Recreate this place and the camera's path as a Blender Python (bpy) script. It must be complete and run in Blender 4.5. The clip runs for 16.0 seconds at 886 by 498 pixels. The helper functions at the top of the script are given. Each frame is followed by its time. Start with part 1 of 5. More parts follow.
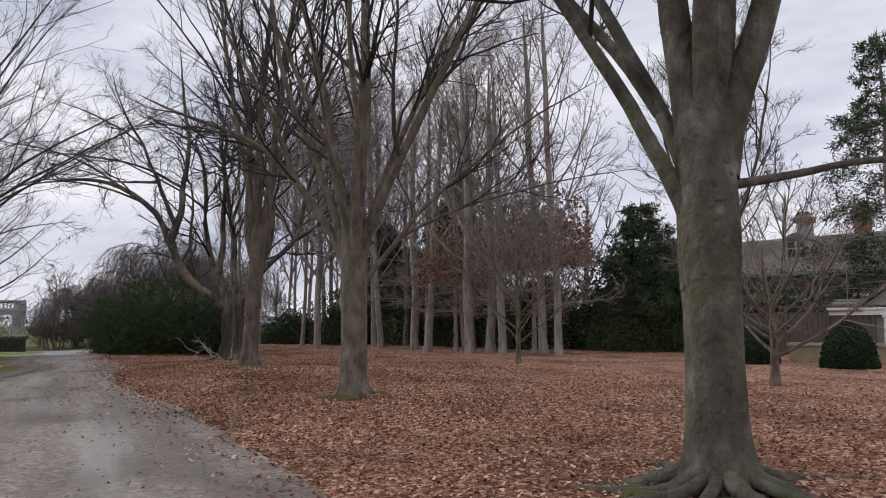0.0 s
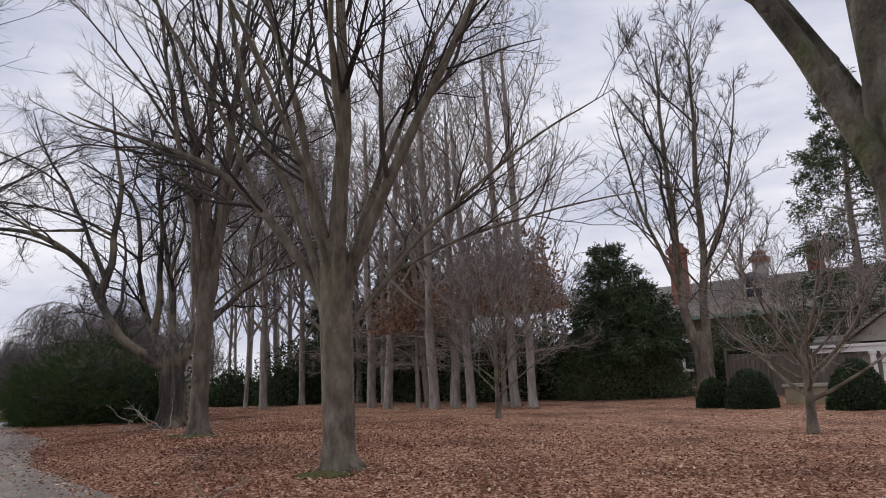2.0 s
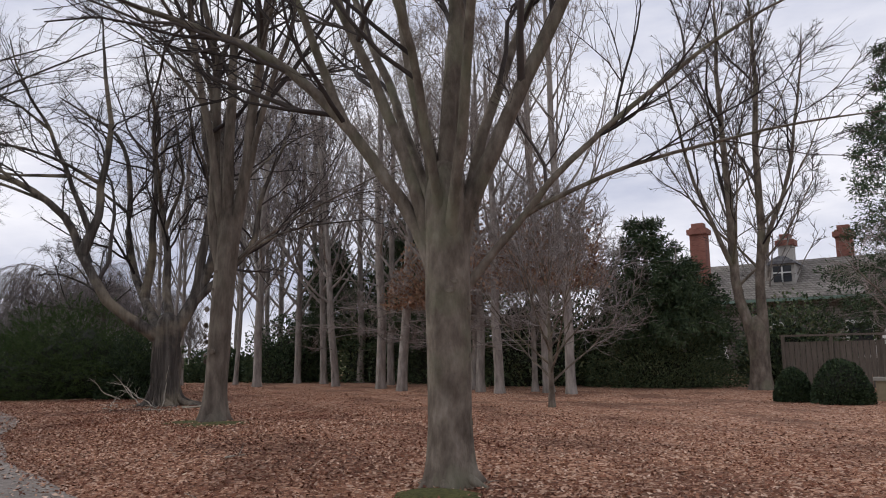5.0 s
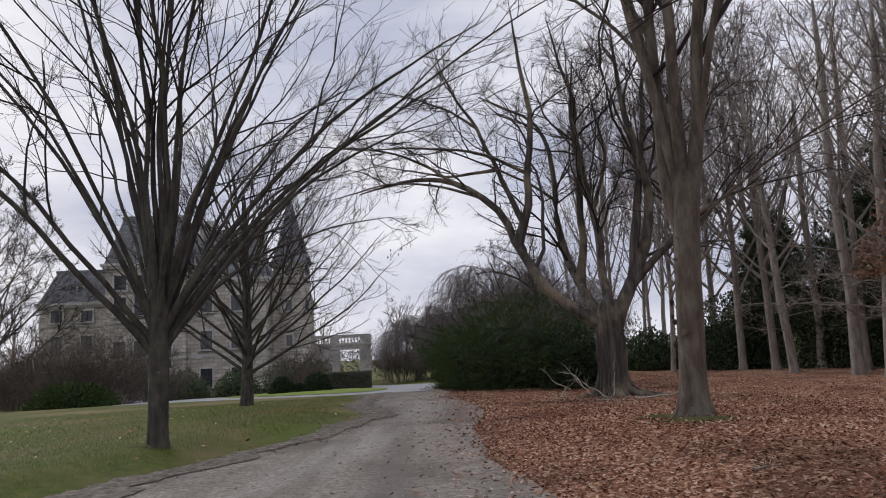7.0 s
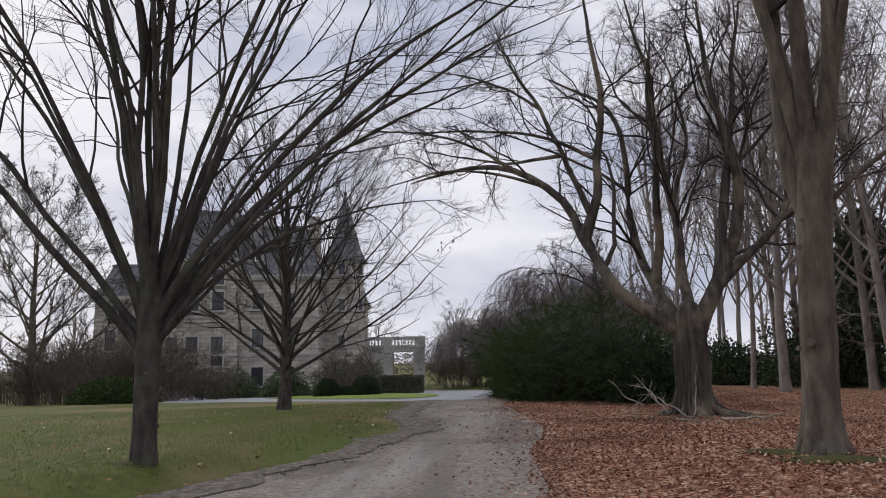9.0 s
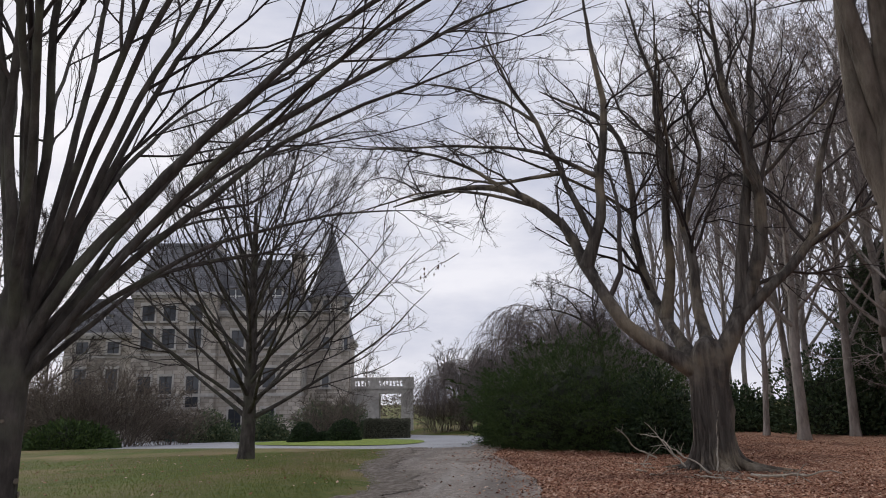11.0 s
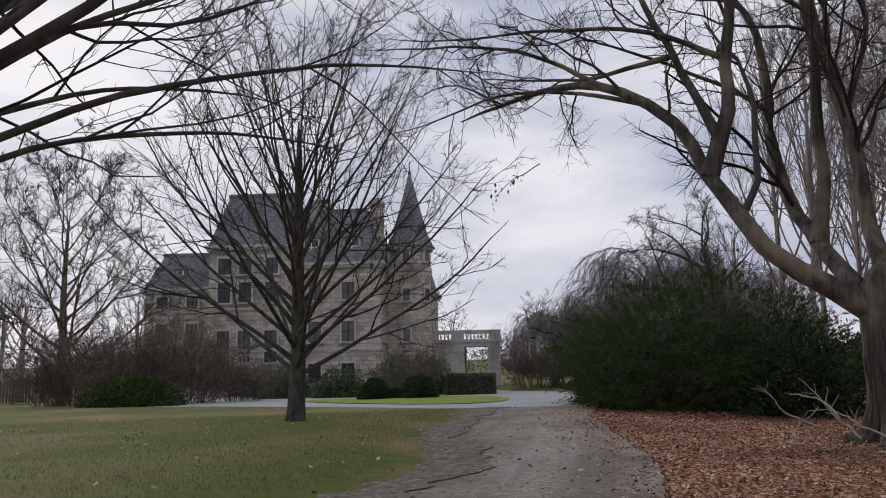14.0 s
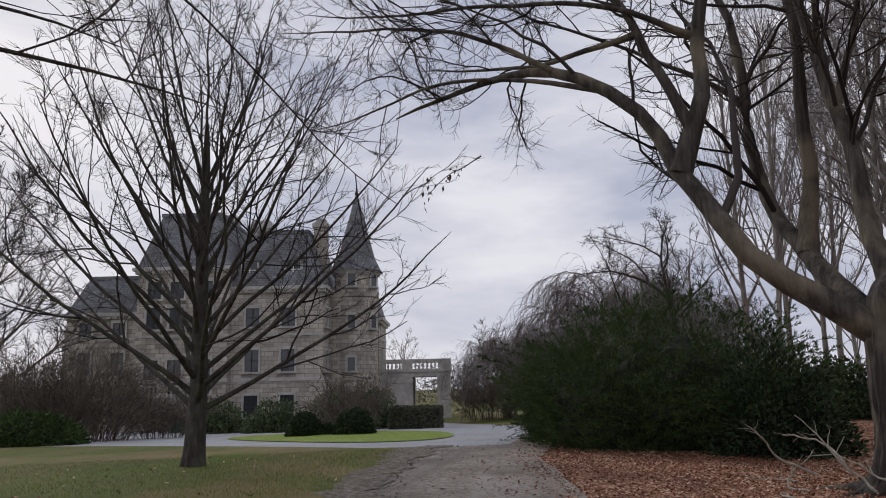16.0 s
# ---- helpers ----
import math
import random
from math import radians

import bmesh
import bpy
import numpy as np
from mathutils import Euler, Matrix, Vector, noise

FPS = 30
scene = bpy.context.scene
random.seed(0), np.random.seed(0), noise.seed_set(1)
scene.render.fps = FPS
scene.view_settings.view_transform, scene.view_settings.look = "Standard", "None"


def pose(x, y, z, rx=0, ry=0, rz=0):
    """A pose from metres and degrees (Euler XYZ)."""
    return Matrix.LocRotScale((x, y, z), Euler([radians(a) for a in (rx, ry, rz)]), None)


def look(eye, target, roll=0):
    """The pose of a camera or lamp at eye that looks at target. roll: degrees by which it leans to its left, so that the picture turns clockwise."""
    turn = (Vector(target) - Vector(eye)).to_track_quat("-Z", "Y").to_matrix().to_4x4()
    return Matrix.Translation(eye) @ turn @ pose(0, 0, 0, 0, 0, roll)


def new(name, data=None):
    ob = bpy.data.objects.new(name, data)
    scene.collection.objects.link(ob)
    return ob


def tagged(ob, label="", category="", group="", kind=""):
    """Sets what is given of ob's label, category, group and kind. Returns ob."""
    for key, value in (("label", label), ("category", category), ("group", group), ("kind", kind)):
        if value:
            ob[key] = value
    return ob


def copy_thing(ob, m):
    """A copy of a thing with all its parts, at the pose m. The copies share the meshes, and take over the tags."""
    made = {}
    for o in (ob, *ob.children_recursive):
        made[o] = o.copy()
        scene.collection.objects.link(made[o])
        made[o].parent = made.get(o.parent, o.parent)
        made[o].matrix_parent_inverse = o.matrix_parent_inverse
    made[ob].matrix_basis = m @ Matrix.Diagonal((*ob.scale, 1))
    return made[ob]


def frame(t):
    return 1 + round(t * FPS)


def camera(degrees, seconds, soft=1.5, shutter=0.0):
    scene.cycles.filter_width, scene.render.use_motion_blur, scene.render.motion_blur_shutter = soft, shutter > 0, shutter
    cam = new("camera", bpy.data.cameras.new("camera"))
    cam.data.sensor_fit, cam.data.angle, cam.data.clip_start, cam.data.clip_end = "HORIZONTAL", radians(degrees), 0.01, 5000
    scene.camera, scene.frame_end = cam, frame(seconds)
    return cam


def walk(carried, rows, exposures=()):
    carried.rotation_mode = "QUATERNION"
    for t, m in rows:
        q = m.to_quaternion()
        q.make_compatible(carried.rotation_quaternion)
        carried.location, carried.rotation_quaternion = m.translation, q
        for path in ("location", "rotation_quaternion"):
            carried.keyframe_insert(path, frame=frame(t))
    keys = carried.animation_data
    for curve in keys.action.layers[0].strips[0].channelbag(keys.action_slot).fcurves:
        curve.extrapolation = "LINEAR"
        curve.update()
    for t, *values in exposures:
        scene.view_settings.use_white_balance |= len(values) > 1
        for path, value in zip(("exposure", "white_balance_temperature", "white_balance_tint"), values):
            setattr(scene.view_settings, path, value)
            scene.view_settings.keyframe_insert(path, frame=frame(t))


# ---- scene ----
cam = camera(62.15, 16.0, soft=1.0)
PATH = [
    (0, 13.929, 12.526, 1.573, 95.66, 0.51, 43.15),
    (0.5, 13.319, 12.764, 1.590, 98.08, 1.94, 46.21),
    (1, 12.702, 13.017, 1.598, 99.05, 2.93, 44.17),
    (1.5, 12.064, 13.288, 1.598, 99.76, 2.70, 41.89),
    (2, 11.394, 13.606, 1.588, 99.63, 2.62, 38.40),
    (2.5, 10.689, 13.880, 1.579, 99.42, 1.96, 36.46),
    (3, 9.986, 14.137, 1.571, 98.21, 0.73, 32.57),
    (5.5, 6.708, 15.353, 1.650, 97.92, 1.17, 39.60),
    (6, 6.034, 15.549, 1.636, 98.81, 2.15, 50.24),
    (6.5, 5.361, 15.727, 1.598, 98.69, 3.34, 62.39),
    (7, 4.715, 15.928, 1.574, 98.23, 2.87, 67.53),
    (7.5, 4.107, 16.192, 1.565, 98.28, 2.68, 69.81),
    (8, 3.502, 16.467, 1.572, 97.96, 1.39, 71.44),
    (10.5, 0.500, 17.845, 1.640, 100.34, 0.69, 72.25),
    (11, -0.142, 18.110, 1.642, 101.88, 0.79, 71.39),
    (11.5, -0.799, 18.383, 1.634, 102.08, 1.14, 70.36),
    (12, -1.457, 18.666, 1.619, 101.62, 0.68, 70.08),
    (12.5, -2.121, 18.951, 1.599, 100.47, 0.02, 71.42),
    (13, -2.803, 19.208, 1.588, 99.06, 0.50, 74.12),
    (13.5, -3.476, 19.451, 1.579, 98.17, 1.02, 76.36),
    (14, -4.114, 19.703, 1.577, 98.57, 1.07, 78.48),
    (14.5, -4.776, 19.939, 1.590, 99.88, 1.55, 79.49),
    (15, -5.426, 20.216, 1.601, 100.79, 2.05, 78.50),
    (15.5, -6.046, 20.515, 1.615, 101.03, 1.58, 77.40),
    (16, -6.650, 20.840, 1.616, 100.78, 1.24, 75.03),
]
walk(cam, [(t, pose(*p)) for t, *p in PATH], [(0, 0.1), (2, 0.1), (5.5, 0.18), (7.5, 0.0), (11, 0.06), (12.5, 0.07), (13.5, 0.02), (14.7, -0.14), (16, -0.12)])

# ---------------------------------------------------------------- light
world = bpy.data.worlds.new("overcast_sky")
scene.world = world
world.use_nodes = True
wn, wl = world.node_tree.nodes, world.node_tree.links
wn.clear()
w_out = wn.new("ShaderNodeOutputWorld")
w_bg = wn.new("ShaderNodeBackground")
w_sky = wn.new("ShaderNodeTexSky")
w_sky.sky_type = "NISHITA"
w_sky.sun_disc = False
w_sky.sun_elevation = radians(24)
w_sky.sun_rotation = radians(250)
w_sky.air_density, w_sky.dust_density = 1.0, 3.0
w_co = wn.new("ShaderNodeTexCoord")
w_map = wn.new("ShaderNodeMapping")
w_map.inputs["Scale"].default_value = (1.0, 1.0, 3.4)
w_noise = wn.new("ShaderNodeTexNoise")
w_noise.inputs["Scale"].default_value = 2.3
w_noise.inputs["Detail"].default_value = 7
w_noise.inputs["Roughness"].default_value = 0.55
w_ramp = wn.new("ShaderNodeValToRGB")
w_ramp.color_ramp.elements[0].position = 0.37
w_ramp.color_ramp.elements[0].color = (4.9, 5.2, 6.5, 1)
w_ramp.color_ramp.elements[1].position = 0.63
w_ramp.color_ramp.elements[1].color = (8.5, 8.45, 9.1, 1)
w_mix = wn.new("ShaderNodeMixRGB")
w_mix.inputs[0].default_value = 0.98
w_bg.inputs["Strength"].default_value = 0.1
wl.new(w_co.outputs["Generated"], w_map.inputs["Vector"])
wl.new(w_map.outputs["Vector"], w_noise.inputs["Vector"])
wl.new(w_noise.outputs["Fac"], w_ramp.inputs["Fac"])
wl.new(w_sky.outputs["Color"], w_mix.inputs[1])
wl.new(w_ramp.outputs["Color"], w_mix.inputs[2])
wl.new(w_mix.outputs["Color"], w_bg.inputs["Color"])
wl.new(w_bg.outputs["Background"], w_out.inputs["Surface"])

sun_data = bpy.data.lights.new("sun", "SUN")
sun_data.energy = 1.2
sun_data.angle = radians(40)
sun_data.color = (1.0, 0.98, 0.96)
sun = new("sun", sun_data)
sun.matrix_world = look((0, 0, 60), (25.8, 9.4, 60 - 12.2))


# ---------------------------------------------------------------- materials
def mat(name, ramp, scale=4.0, detail=6, rough=0.85, bump=0.3, bump_scale=None, stretch=(1, 1, 1),
        spots=None, island=0.0, spot_scale=0.6, metal=0.0, spec=0.3, dist=0.02):
    """Noise-mottled surface: ramp is a list of (position, colour); spots = (colour, amount) adds larger stains."""
    m = bpy.data.materials.new(name)
    m.use_nodes = True
    n, l = m.node_tree.nodes, m.node_tree.links
    b = n["Principled BSDF"]
    b.inputs["Roughness"].default_value = rough
    b.inputs["Metallic"].default_value = metal
    b.inputs["Specular IOR Level"].default_value = spec
    co = n.new("ShaderNodeTexCoord")
    mp = n.new("ShaderNodeMapping")
    mp.inputs["Scale"].default_value = stretch
    l.new(co.outputs["Object"], mp.inputs["Vector"])
    t1 = n.new("ShaderNodeTexNoise")
    t1.inputs["Scale"].default_value = scale
    t1.inputs["Detail"].default_value = detail
    t1.inputs["Roughness"].default_value = 0.62
    l.new(mp.outputs["Vector"], t1.inputs["Vector"])
    cr = n.new("ShaderNodeValToRGB")
    e = cr.color_ramp.elements
    while len(e) < len(ramp):
        e.new(0.5)
    for k, (p, c) in enumerate(ramp):
        e[k].position = p
        e[k].color = (*c, 1)
    fac = t1.outputs["Fac"]
    if island:
        geo = n.new("ShaderNodeNewGeometry")
        mx = n.new("ShaderNodeMixRGB")
        mx.inputs[0].default_value = island
        l.new(t1.outputs["Fac"], mx.inputs[1])
        l.new(geo.outputs["Random Per Island"], mx.inputs[2])
        fac = mx.outputs["Color"]
    l.new(fac, cr.inputs["Fac"])
    col = cr.outputs["Color"]
    if spots:
        t2 = n.new("ShaderNodeTexNoise")
        t2.inputs["Scale"].default_value = spot_scale
        t2.inputs["Detail"].default_value = 5
        l.new(co.outputs["Object"], t2.inputs["Vector"])
        r2 = n.new("ShaderNodeValToRGB")
        r2.color_ramp.elements[0].position = 0.5
        r2.color_ramp.elements[1].position = 0.66
        r2.color_ramp.elements[1].color = (spots[1], spots[1], spots[1], 1)
        l.new(t2.outputs["Fac"], r2.inputs["Fac"])
        m2 = n.new("ShaderNodeMixRGB")
        l.new(r2.outputs["Color"], m2.inputs[0])
        l.new(col, m2.inputs[1])
        m2.inputs[2].default_value = (*spots[0], 1)
        col = m2.outputs["Color"]
    l.new(col, b.inputs["Base Color"])
    if bump:
        t3 = n.new("ShaderNodeTexNoise")
        t3.inputs["Scale"].default_value = bump_scale or scale * 3
        t3.inputs["Detail"].default_value = 8
        l.new(mp.outputs["Vector"], t3.inputs["Vector"])
        bp = n.new("ShaderNodeBump")
        bp.inputs["Strength"].default_value = bump
        bp.inputs["Distance"].default_value = dist
        l.new(t3.outputs["Fac"], bp.inputs["Height"])
        l.new(bp.outputs["Normal"], b.inputs["Normal"])
    return m


BARK = mat("grey_bark", [(0.3, (0.062, 0.049, 0.038)), (0.52, (0.155, 0.127, 0.1)), (0.76, (0.29, 0.25, 0.205))], 5, rough=0.95,
           bump=1.0, bump_scale=11, dist=0.05, stretch=(1, 1, 0.45), spots=((0.17, 0.175, 0.11), 0.5), spot_scale=1.6)
BARK_BEECH = mat("blotched_beech_bark", [(0.3, (0.046, 0.039, 0.03)), (0.48, (0.105, 0.092, 0.074)), (0.6, (0.16, 0.142, 0.115)), (0.74, (0.3, 0.28, 0.24))], 3.2, detail=9, rough=0.95,
                 bump=1.0, bump_scale=12, dist=0.09, stretch=(1, 1, 0.6), spots=((0.085, 0.095, 0.042), 0.75), spot_scale=2.6)
BARK_WARM = mat("brown_bark", [(0.3, (0.05, 0.04, 0.031)), (0.52, (0.132, 0.107, 0.085)), (0.76, (0.235, 0.198, 0.16))], 6, rough=0.95,
                bump=1.0, bump_scale=15, dist=0.05, stretch=(1, 1, 0.28), spots=((0.2, 0.18, 0.14), 0.4), spot_scale=1.2)
BARK_OLD = mat("old_split_bark", [(0.28, (0.024, 0.02, 0.017)), (0.48, (0.068, 0.058, 0.05)), (0.72, (0.16, 0.143, 0.122))], 4, rough=0.95,
               bump=1.0, bump_scale=9, dist=0.07, stretch=(1.6, 1.6, 0.14), spots=((0.33, 0.27, 0.19), 0.55), spot_scale=0.9)
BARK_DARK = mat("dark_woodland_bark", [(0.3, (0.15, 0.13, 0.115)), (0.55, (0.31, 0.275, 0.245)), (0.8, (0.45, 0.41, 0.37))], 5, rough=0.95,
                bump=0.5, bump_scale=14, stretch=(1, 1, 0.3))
TWIG = mat("twig_bark", [(0.3, (0.033, 0.026, 0.024)), (0.7, (0.087, 0.072, 0.065))], 3, rough=0.95, bump=0, island=0.5)
TWIG_DARK = mat("dark_twig_bark", [(0.3, (0.027, 0.021, 0.02)), (0.7, (0.073, 0.061, 0.056))], 3, rough=0.95, bump=0, island=0.5)
BARK_LAWN = mat("lawn_tree_bark", [(0.3, (0.03, 0.026, 0.023)), (0.55, (0.072, 0.062, 0.055)), (0.8, (0.15, 0.132, 0.118))], 7, rough=0.95,
                bump=1.0, bump_scale=18, dist=0.04, stretch=(1, 1, 0.35), spots=((0.12, 0.125, 0.085), 0.5), spot_scale=2.0)
TWIG_PALE = mat("pale_twig_bark", [(0.3, (0.14, 0.12, 0.11)), (0.7, (0.32, 0.29, 0.27))], 3, rough=0.95, bump=0, island=0.5)
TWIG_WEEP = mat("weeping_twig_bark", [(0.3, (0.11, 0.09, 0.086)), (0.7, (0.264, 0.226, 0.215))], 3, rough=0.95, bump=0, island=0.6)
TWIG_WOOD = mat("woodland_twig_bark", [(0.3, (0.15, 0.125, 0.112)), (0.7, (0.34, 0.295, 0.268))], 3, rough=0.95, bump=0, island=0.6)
TWIG_RED = mat("reddish_twig_bark", [(0.3, (0.07, 0.042, 0.035)), (0.7, (0.16, 0.1, 0.085))], 3, rough=0.95, bump=0, island=0.5)
YEW = mat("yew_needles", [(0.2, (0.025, 0.042, 0.014)), (0.55, (0.05, 0.086, 0.022)), (0.9, (0.1, 0.145, 0.034))], 0.8, rough=0.75, bump=0, island=0.55)
# near-black for filler cores: the shade inside foliage, put in as colour
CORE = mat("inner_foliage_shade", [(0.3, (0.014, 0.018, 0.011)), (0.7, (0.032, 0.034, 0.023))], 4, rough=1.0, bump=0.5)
CONIFER = mat("conifer_needles", [(0.2, (0.027, 0.045, 0.024)), (0.55, (0.06, 0.093, 0.045)), (0.9, (0.128, 0.165, 0.075))], 1.2, rough=0.8, bump=0, island=0.55)
HOLLY = mat("broadleaf_evergreen", [(0.2, (0.045, 0.074, 0.036)), (0.6, (0.098, 0.134, 0.064)), (0.9, (0.245, 0.256, 0.122))], 1.0, rough=0.6, bump=0, island=0.6)
COPPER = mat("withered_copper_leaves", [(0.2, (0.14, 0.072, 0.048)), (0.55, (0.31, 0.175, 0.11)), (0.9, (0.45, 0.33, 0.22))], 1.0, rough=0.85, bump=0, island=0.6)
BOX = mat("clipped_box_leaves", [(0.2, (0.018, 0.031, 0.016)), (0.6, (0.039, 0.065, 0.029)), (0.9, (0.078, 0.111, 0.046))], 2, rough=0.7, bump=0, island=0.6)
HEDGE = mat("clipped_hedge_leaves", [(0.2, (0.07, 0.075, 0.05)), (0.6, (0.13, 0.13, 0.09)), (0.9, (0.2, 0.19, 0.14))], 2, rough=0.8, bump=0, island=0.6)
BRUSH = mat("bare_brush_twigs", [(0.3, (0.085, 0.066, 0.052)), (0.7, (0.2, 0.165, 0.132))], 2, rough=0.95, bump=0, island=0.6)

LITTER = mat("leaf_litter", [(0.25, (0.118, 0.051, 0.03)), (0.42, (0.265, 0.122, 0.068)), (0.56, (0.437, 0.229, 0.135)), (0.75, (0.655, 0.423, 0.287))],
             9, detail=8, rough=0.9, bump=0.9, bump_scale=16, spots=((0.085, 0.045, 0.028), 0.5), spot_scale=0.25, dist=0.03)
LEAF = mat("fallen_leaves", [(0.15, (0.09, 0.032, 0.018)), (0.4, (0.25, 0.1, 0.055)), (0.66, (0.46, 0.25, 0.155)), (0.88, (0.76, 0.56, 0.42))],
           6, rough=0.85, bump=0, island=0.75, spots=((0.11, 0.043, 0.026), 0.8), spot_scale=0.3)
LAWN = mat("winter_lawn", [(0.3, (0.058, 0.082, 0.011)), (0.5, (0.092, 0.115, 0.018)), (0.72, (0.15, 0.145, 0.036))],
           5, detail=8, rough=0.95, bump=0.8, bump_scale=60, spots=((0.25, 0.18, 0.085), 0.8), spot_scale=0.3)
GRASS = mat("grass_blades", [(0.15, (0.1, 0.14, 0.02)), (0.55, (0.15, 0.185, 0.03)), (0.9, (0.25, 0.235, 0.07))], 0.5, rough=0.85, bump=0, island=0.6)
GREENER = mat("island_grass", [(0.3, (0.131, 0.192, 0.026)), (0.7, (0.275, 0.336, 0.065))], 5, rough=0.95, bump=0.8, bump_scale=60)
GRAVEL = mat("gravel_drive", [(0.28, (0.13, 0.108, 0.09)), (0.5, (0.285, 0.245, 0.208)), (0.75, (0.5, 0.44, 0.385))],
             14, detail=10, rough=0.9, bump=0.7, bump_scale=55, spots=((0.13, 0.105, 0.085), 0.75), spot_scale=0.45)
ASPHALT = mat("pale_court_gravel", [(0.3, (0.3, 0.3, 0.31)), (0.7, (0.42, 0.43, 0.45))], 8, detail=8, rough=0.9, bump=0.4, bump_scale=50,
              spots=((0.24, 0.23, 0.22), 0.4), spot_scale=0.4)
MOSS = mat("moss", [(0.3, (0.042, 0.046, 0.013)), (0.7, (0.119, 0.112, 0.036))], 14, rough=0.98, bump=0.9, bump_scale=40, dist=0.03)
DEADWOOD = mat("bleached_dead_wood", [(0.3, (0.22, 0.19, 0.15)), (0.7, (0.45, 0.41, 0.34))], 8, rough=0.95, bump=0.4)


def streaks(m, colour, amount, scale, lo, hi, turn=158.0, along=0.08):
    """Bands of another colour drawn out along the drive: wheel tracks, worn or straw-coloured strips."""
    n, l = m.node_tree.nodes, m.node_tree.links
    b = n["Principled BSDF"]
    src = b.inputs["Base Color"].links[0].from_socket
    co, r1, r2, t = n.new("ShaderNodeTexCoord"), n.new("ShaderNodeMapping"), n.new("ShaderNodeMapping"), n.new("ShaderNodeTexNoise")
    r1.inputs["Rotation"].default_value = (0, 0, radians(-turn))
    r2.inputs["Scale"].default_value = (along, 1, 1)
    t.inputs["Scale"].default_value = scale
    t.inputs["Detail"].default_value = 5
    ramp, mix = n.new("ShaderNodeValToRGB"), n.new("ShaderNodeMixRGB")
    ramp.color_ramp.elements[0].position, ramp.color_ramp.elements[1].position = lo, hi
    ramp.color_ramp.elements[1].color = (amount, amount, amount, 1)
    mix.inputs[2].default_value = (*colour, 1)
    l.new(co.outputs["Object"], r1.inputs["Vector"])
    l.new(r1.outputs["Vector"], r2.inputs["Vector"])
    l.new(r2.outputs["Vector"], t.inputs["Vector"])
    l.new(t.outputs["Fac"], ramp.inputs["Fac"])
    l.new(ramp.outputs["Color"], mix.inputs[0])
    l.new(src, mix.inputs[1])
    l.new(mix.outputs["Color"], b.inputs["Base Color"])


def leafy(m, scale, ramp, bump=0.9):
    """Overlapping leaf-sized scraps, each of its own shade, with raised edges."""
    n, l = m.node_tree.nodes, m.node_tree.links
    b = n["Principled BSDF"]
    co, warp, add = n.new("ShaderNodeTexCoord"), n.new("ShaderNodeTexNoise"), n.new("ShaderNodeMixRGB")
    warp.inputs["Scale"].default_value = 30
    add.blend_type, add.inputs[0].default_value = "ADD", 0.06
    l.new(co.outputs["Object"], warp.inputs["Vector"])
    l.new(co.outputs["Object"], add.inputs[1])
    l.new(warp.outputs["Color"], add.inputs[2])
    vo = n.new("ShaderNodeTexVoronoi")
    vo.inputs["Scale"].default_value = scale
    vo.inputs["Randomness"].default_value = 1.0
    l.new(add.outputs["Color"], vo.inputs["Vector"])
    sep, cr = n.new("ShaderNodeSeparateColor"), n.new("ShaderNodeValToRGB")
    l.new(vo.outputs["Color"], sep.inputs[0])
    e = cr.color_ramp.elements
    while len(e) < len(ramp):
        e.new(0.5)
    for k, (p, c) in enumerate(ramp):
        e[k].position, e[k].color = p, (*c, 1)
    l.new(sep.outputs[0], cr.inputs["Fac"])
    src = b.inputs["Base Color"].links[0].from_socket
    mix = n.new("ShaderNodeMixRGB")
    mix.inputs[0].default_value = 0.72
    l.new(src, mix.inputs[1])
    l.new(cr.outputs["Color"], mix.inputs[2])
    l.new(mix.outputs["Color"], b.inputs["Base Color"])
    bp = n.new("ShaderNodeBump")
    bp.inputs["Strength"].default_value, bp.inputs["Distance"].default_value = bump, 0.03
    bp.invert = True
    l.new(vo.outputs["Distance"], bp.inputs["Height"])
    l.new(bp.outputs["Normal"], b.inputs["Normal"])


leafy(LITTER, 18, [(0.0, (0.075, 0.027, 0.015)), (0.33, (0.23, 0.088, 0.046)), (0.6, (0.43, 0.205, 0.115)), (0.82, (0.7, 0.43, 0.285)), (1.0, (0.85, 0.62, 0.46))])
streaks(GRAVEL, (0.17, 0.145, 0.125), 0.7, 1.1, 0.47, 0.62)
streaks(GRAVEL, (0.52, 0.49, 0.45), 0.45, 0.8, 0.55, 0.68, along=0.12)
streaks(LAWN, (0.17, 0.13, 0.056), 0.6, 0.55, 0.46, 0.62, along=0.2)
streaks(LAWN, (0.1, 0.14, 0.016), 0.7, 0.4, 0.52, 0.66, along=0.3)
streaks(LITTER, (0.09, 0.035, 0.02), 0.6, 0.5, 0.48, 0.64, along=0.6)
streaks(LEAF, (0.17, 0.055, 0.028), 0.6, 0.45, 0.5, 0.66, along=0.6)


# ---------------------------------------------------------------- ground shape
def sm(a, b, v):
    t = np.clip((np.asarray(v, float) - a) / (b - a), 0, 1)
    return t * t * (3 - 2 * t)


# middle line of the drive: (x, y, half width)
DRIVE = [(34, 5, 5), (22, 9, 5), (14, 11.5, 4), (9, 12.8, 3.8), (4, 14.4, 4), (0.7, 15.6, 3.6), (-3, 16.9, 3.3), (-5.5, 17.6, 3.3), (-7.5, 19.0, 2.6),
         (-11, 21.3, 1.95), (-15, 23.4, 1.8), (-19, 24.3, 1.9), (-23, 25.6, 1.9), (-27, 27.6, 2.2), (-31, 29.6, 2.6)]


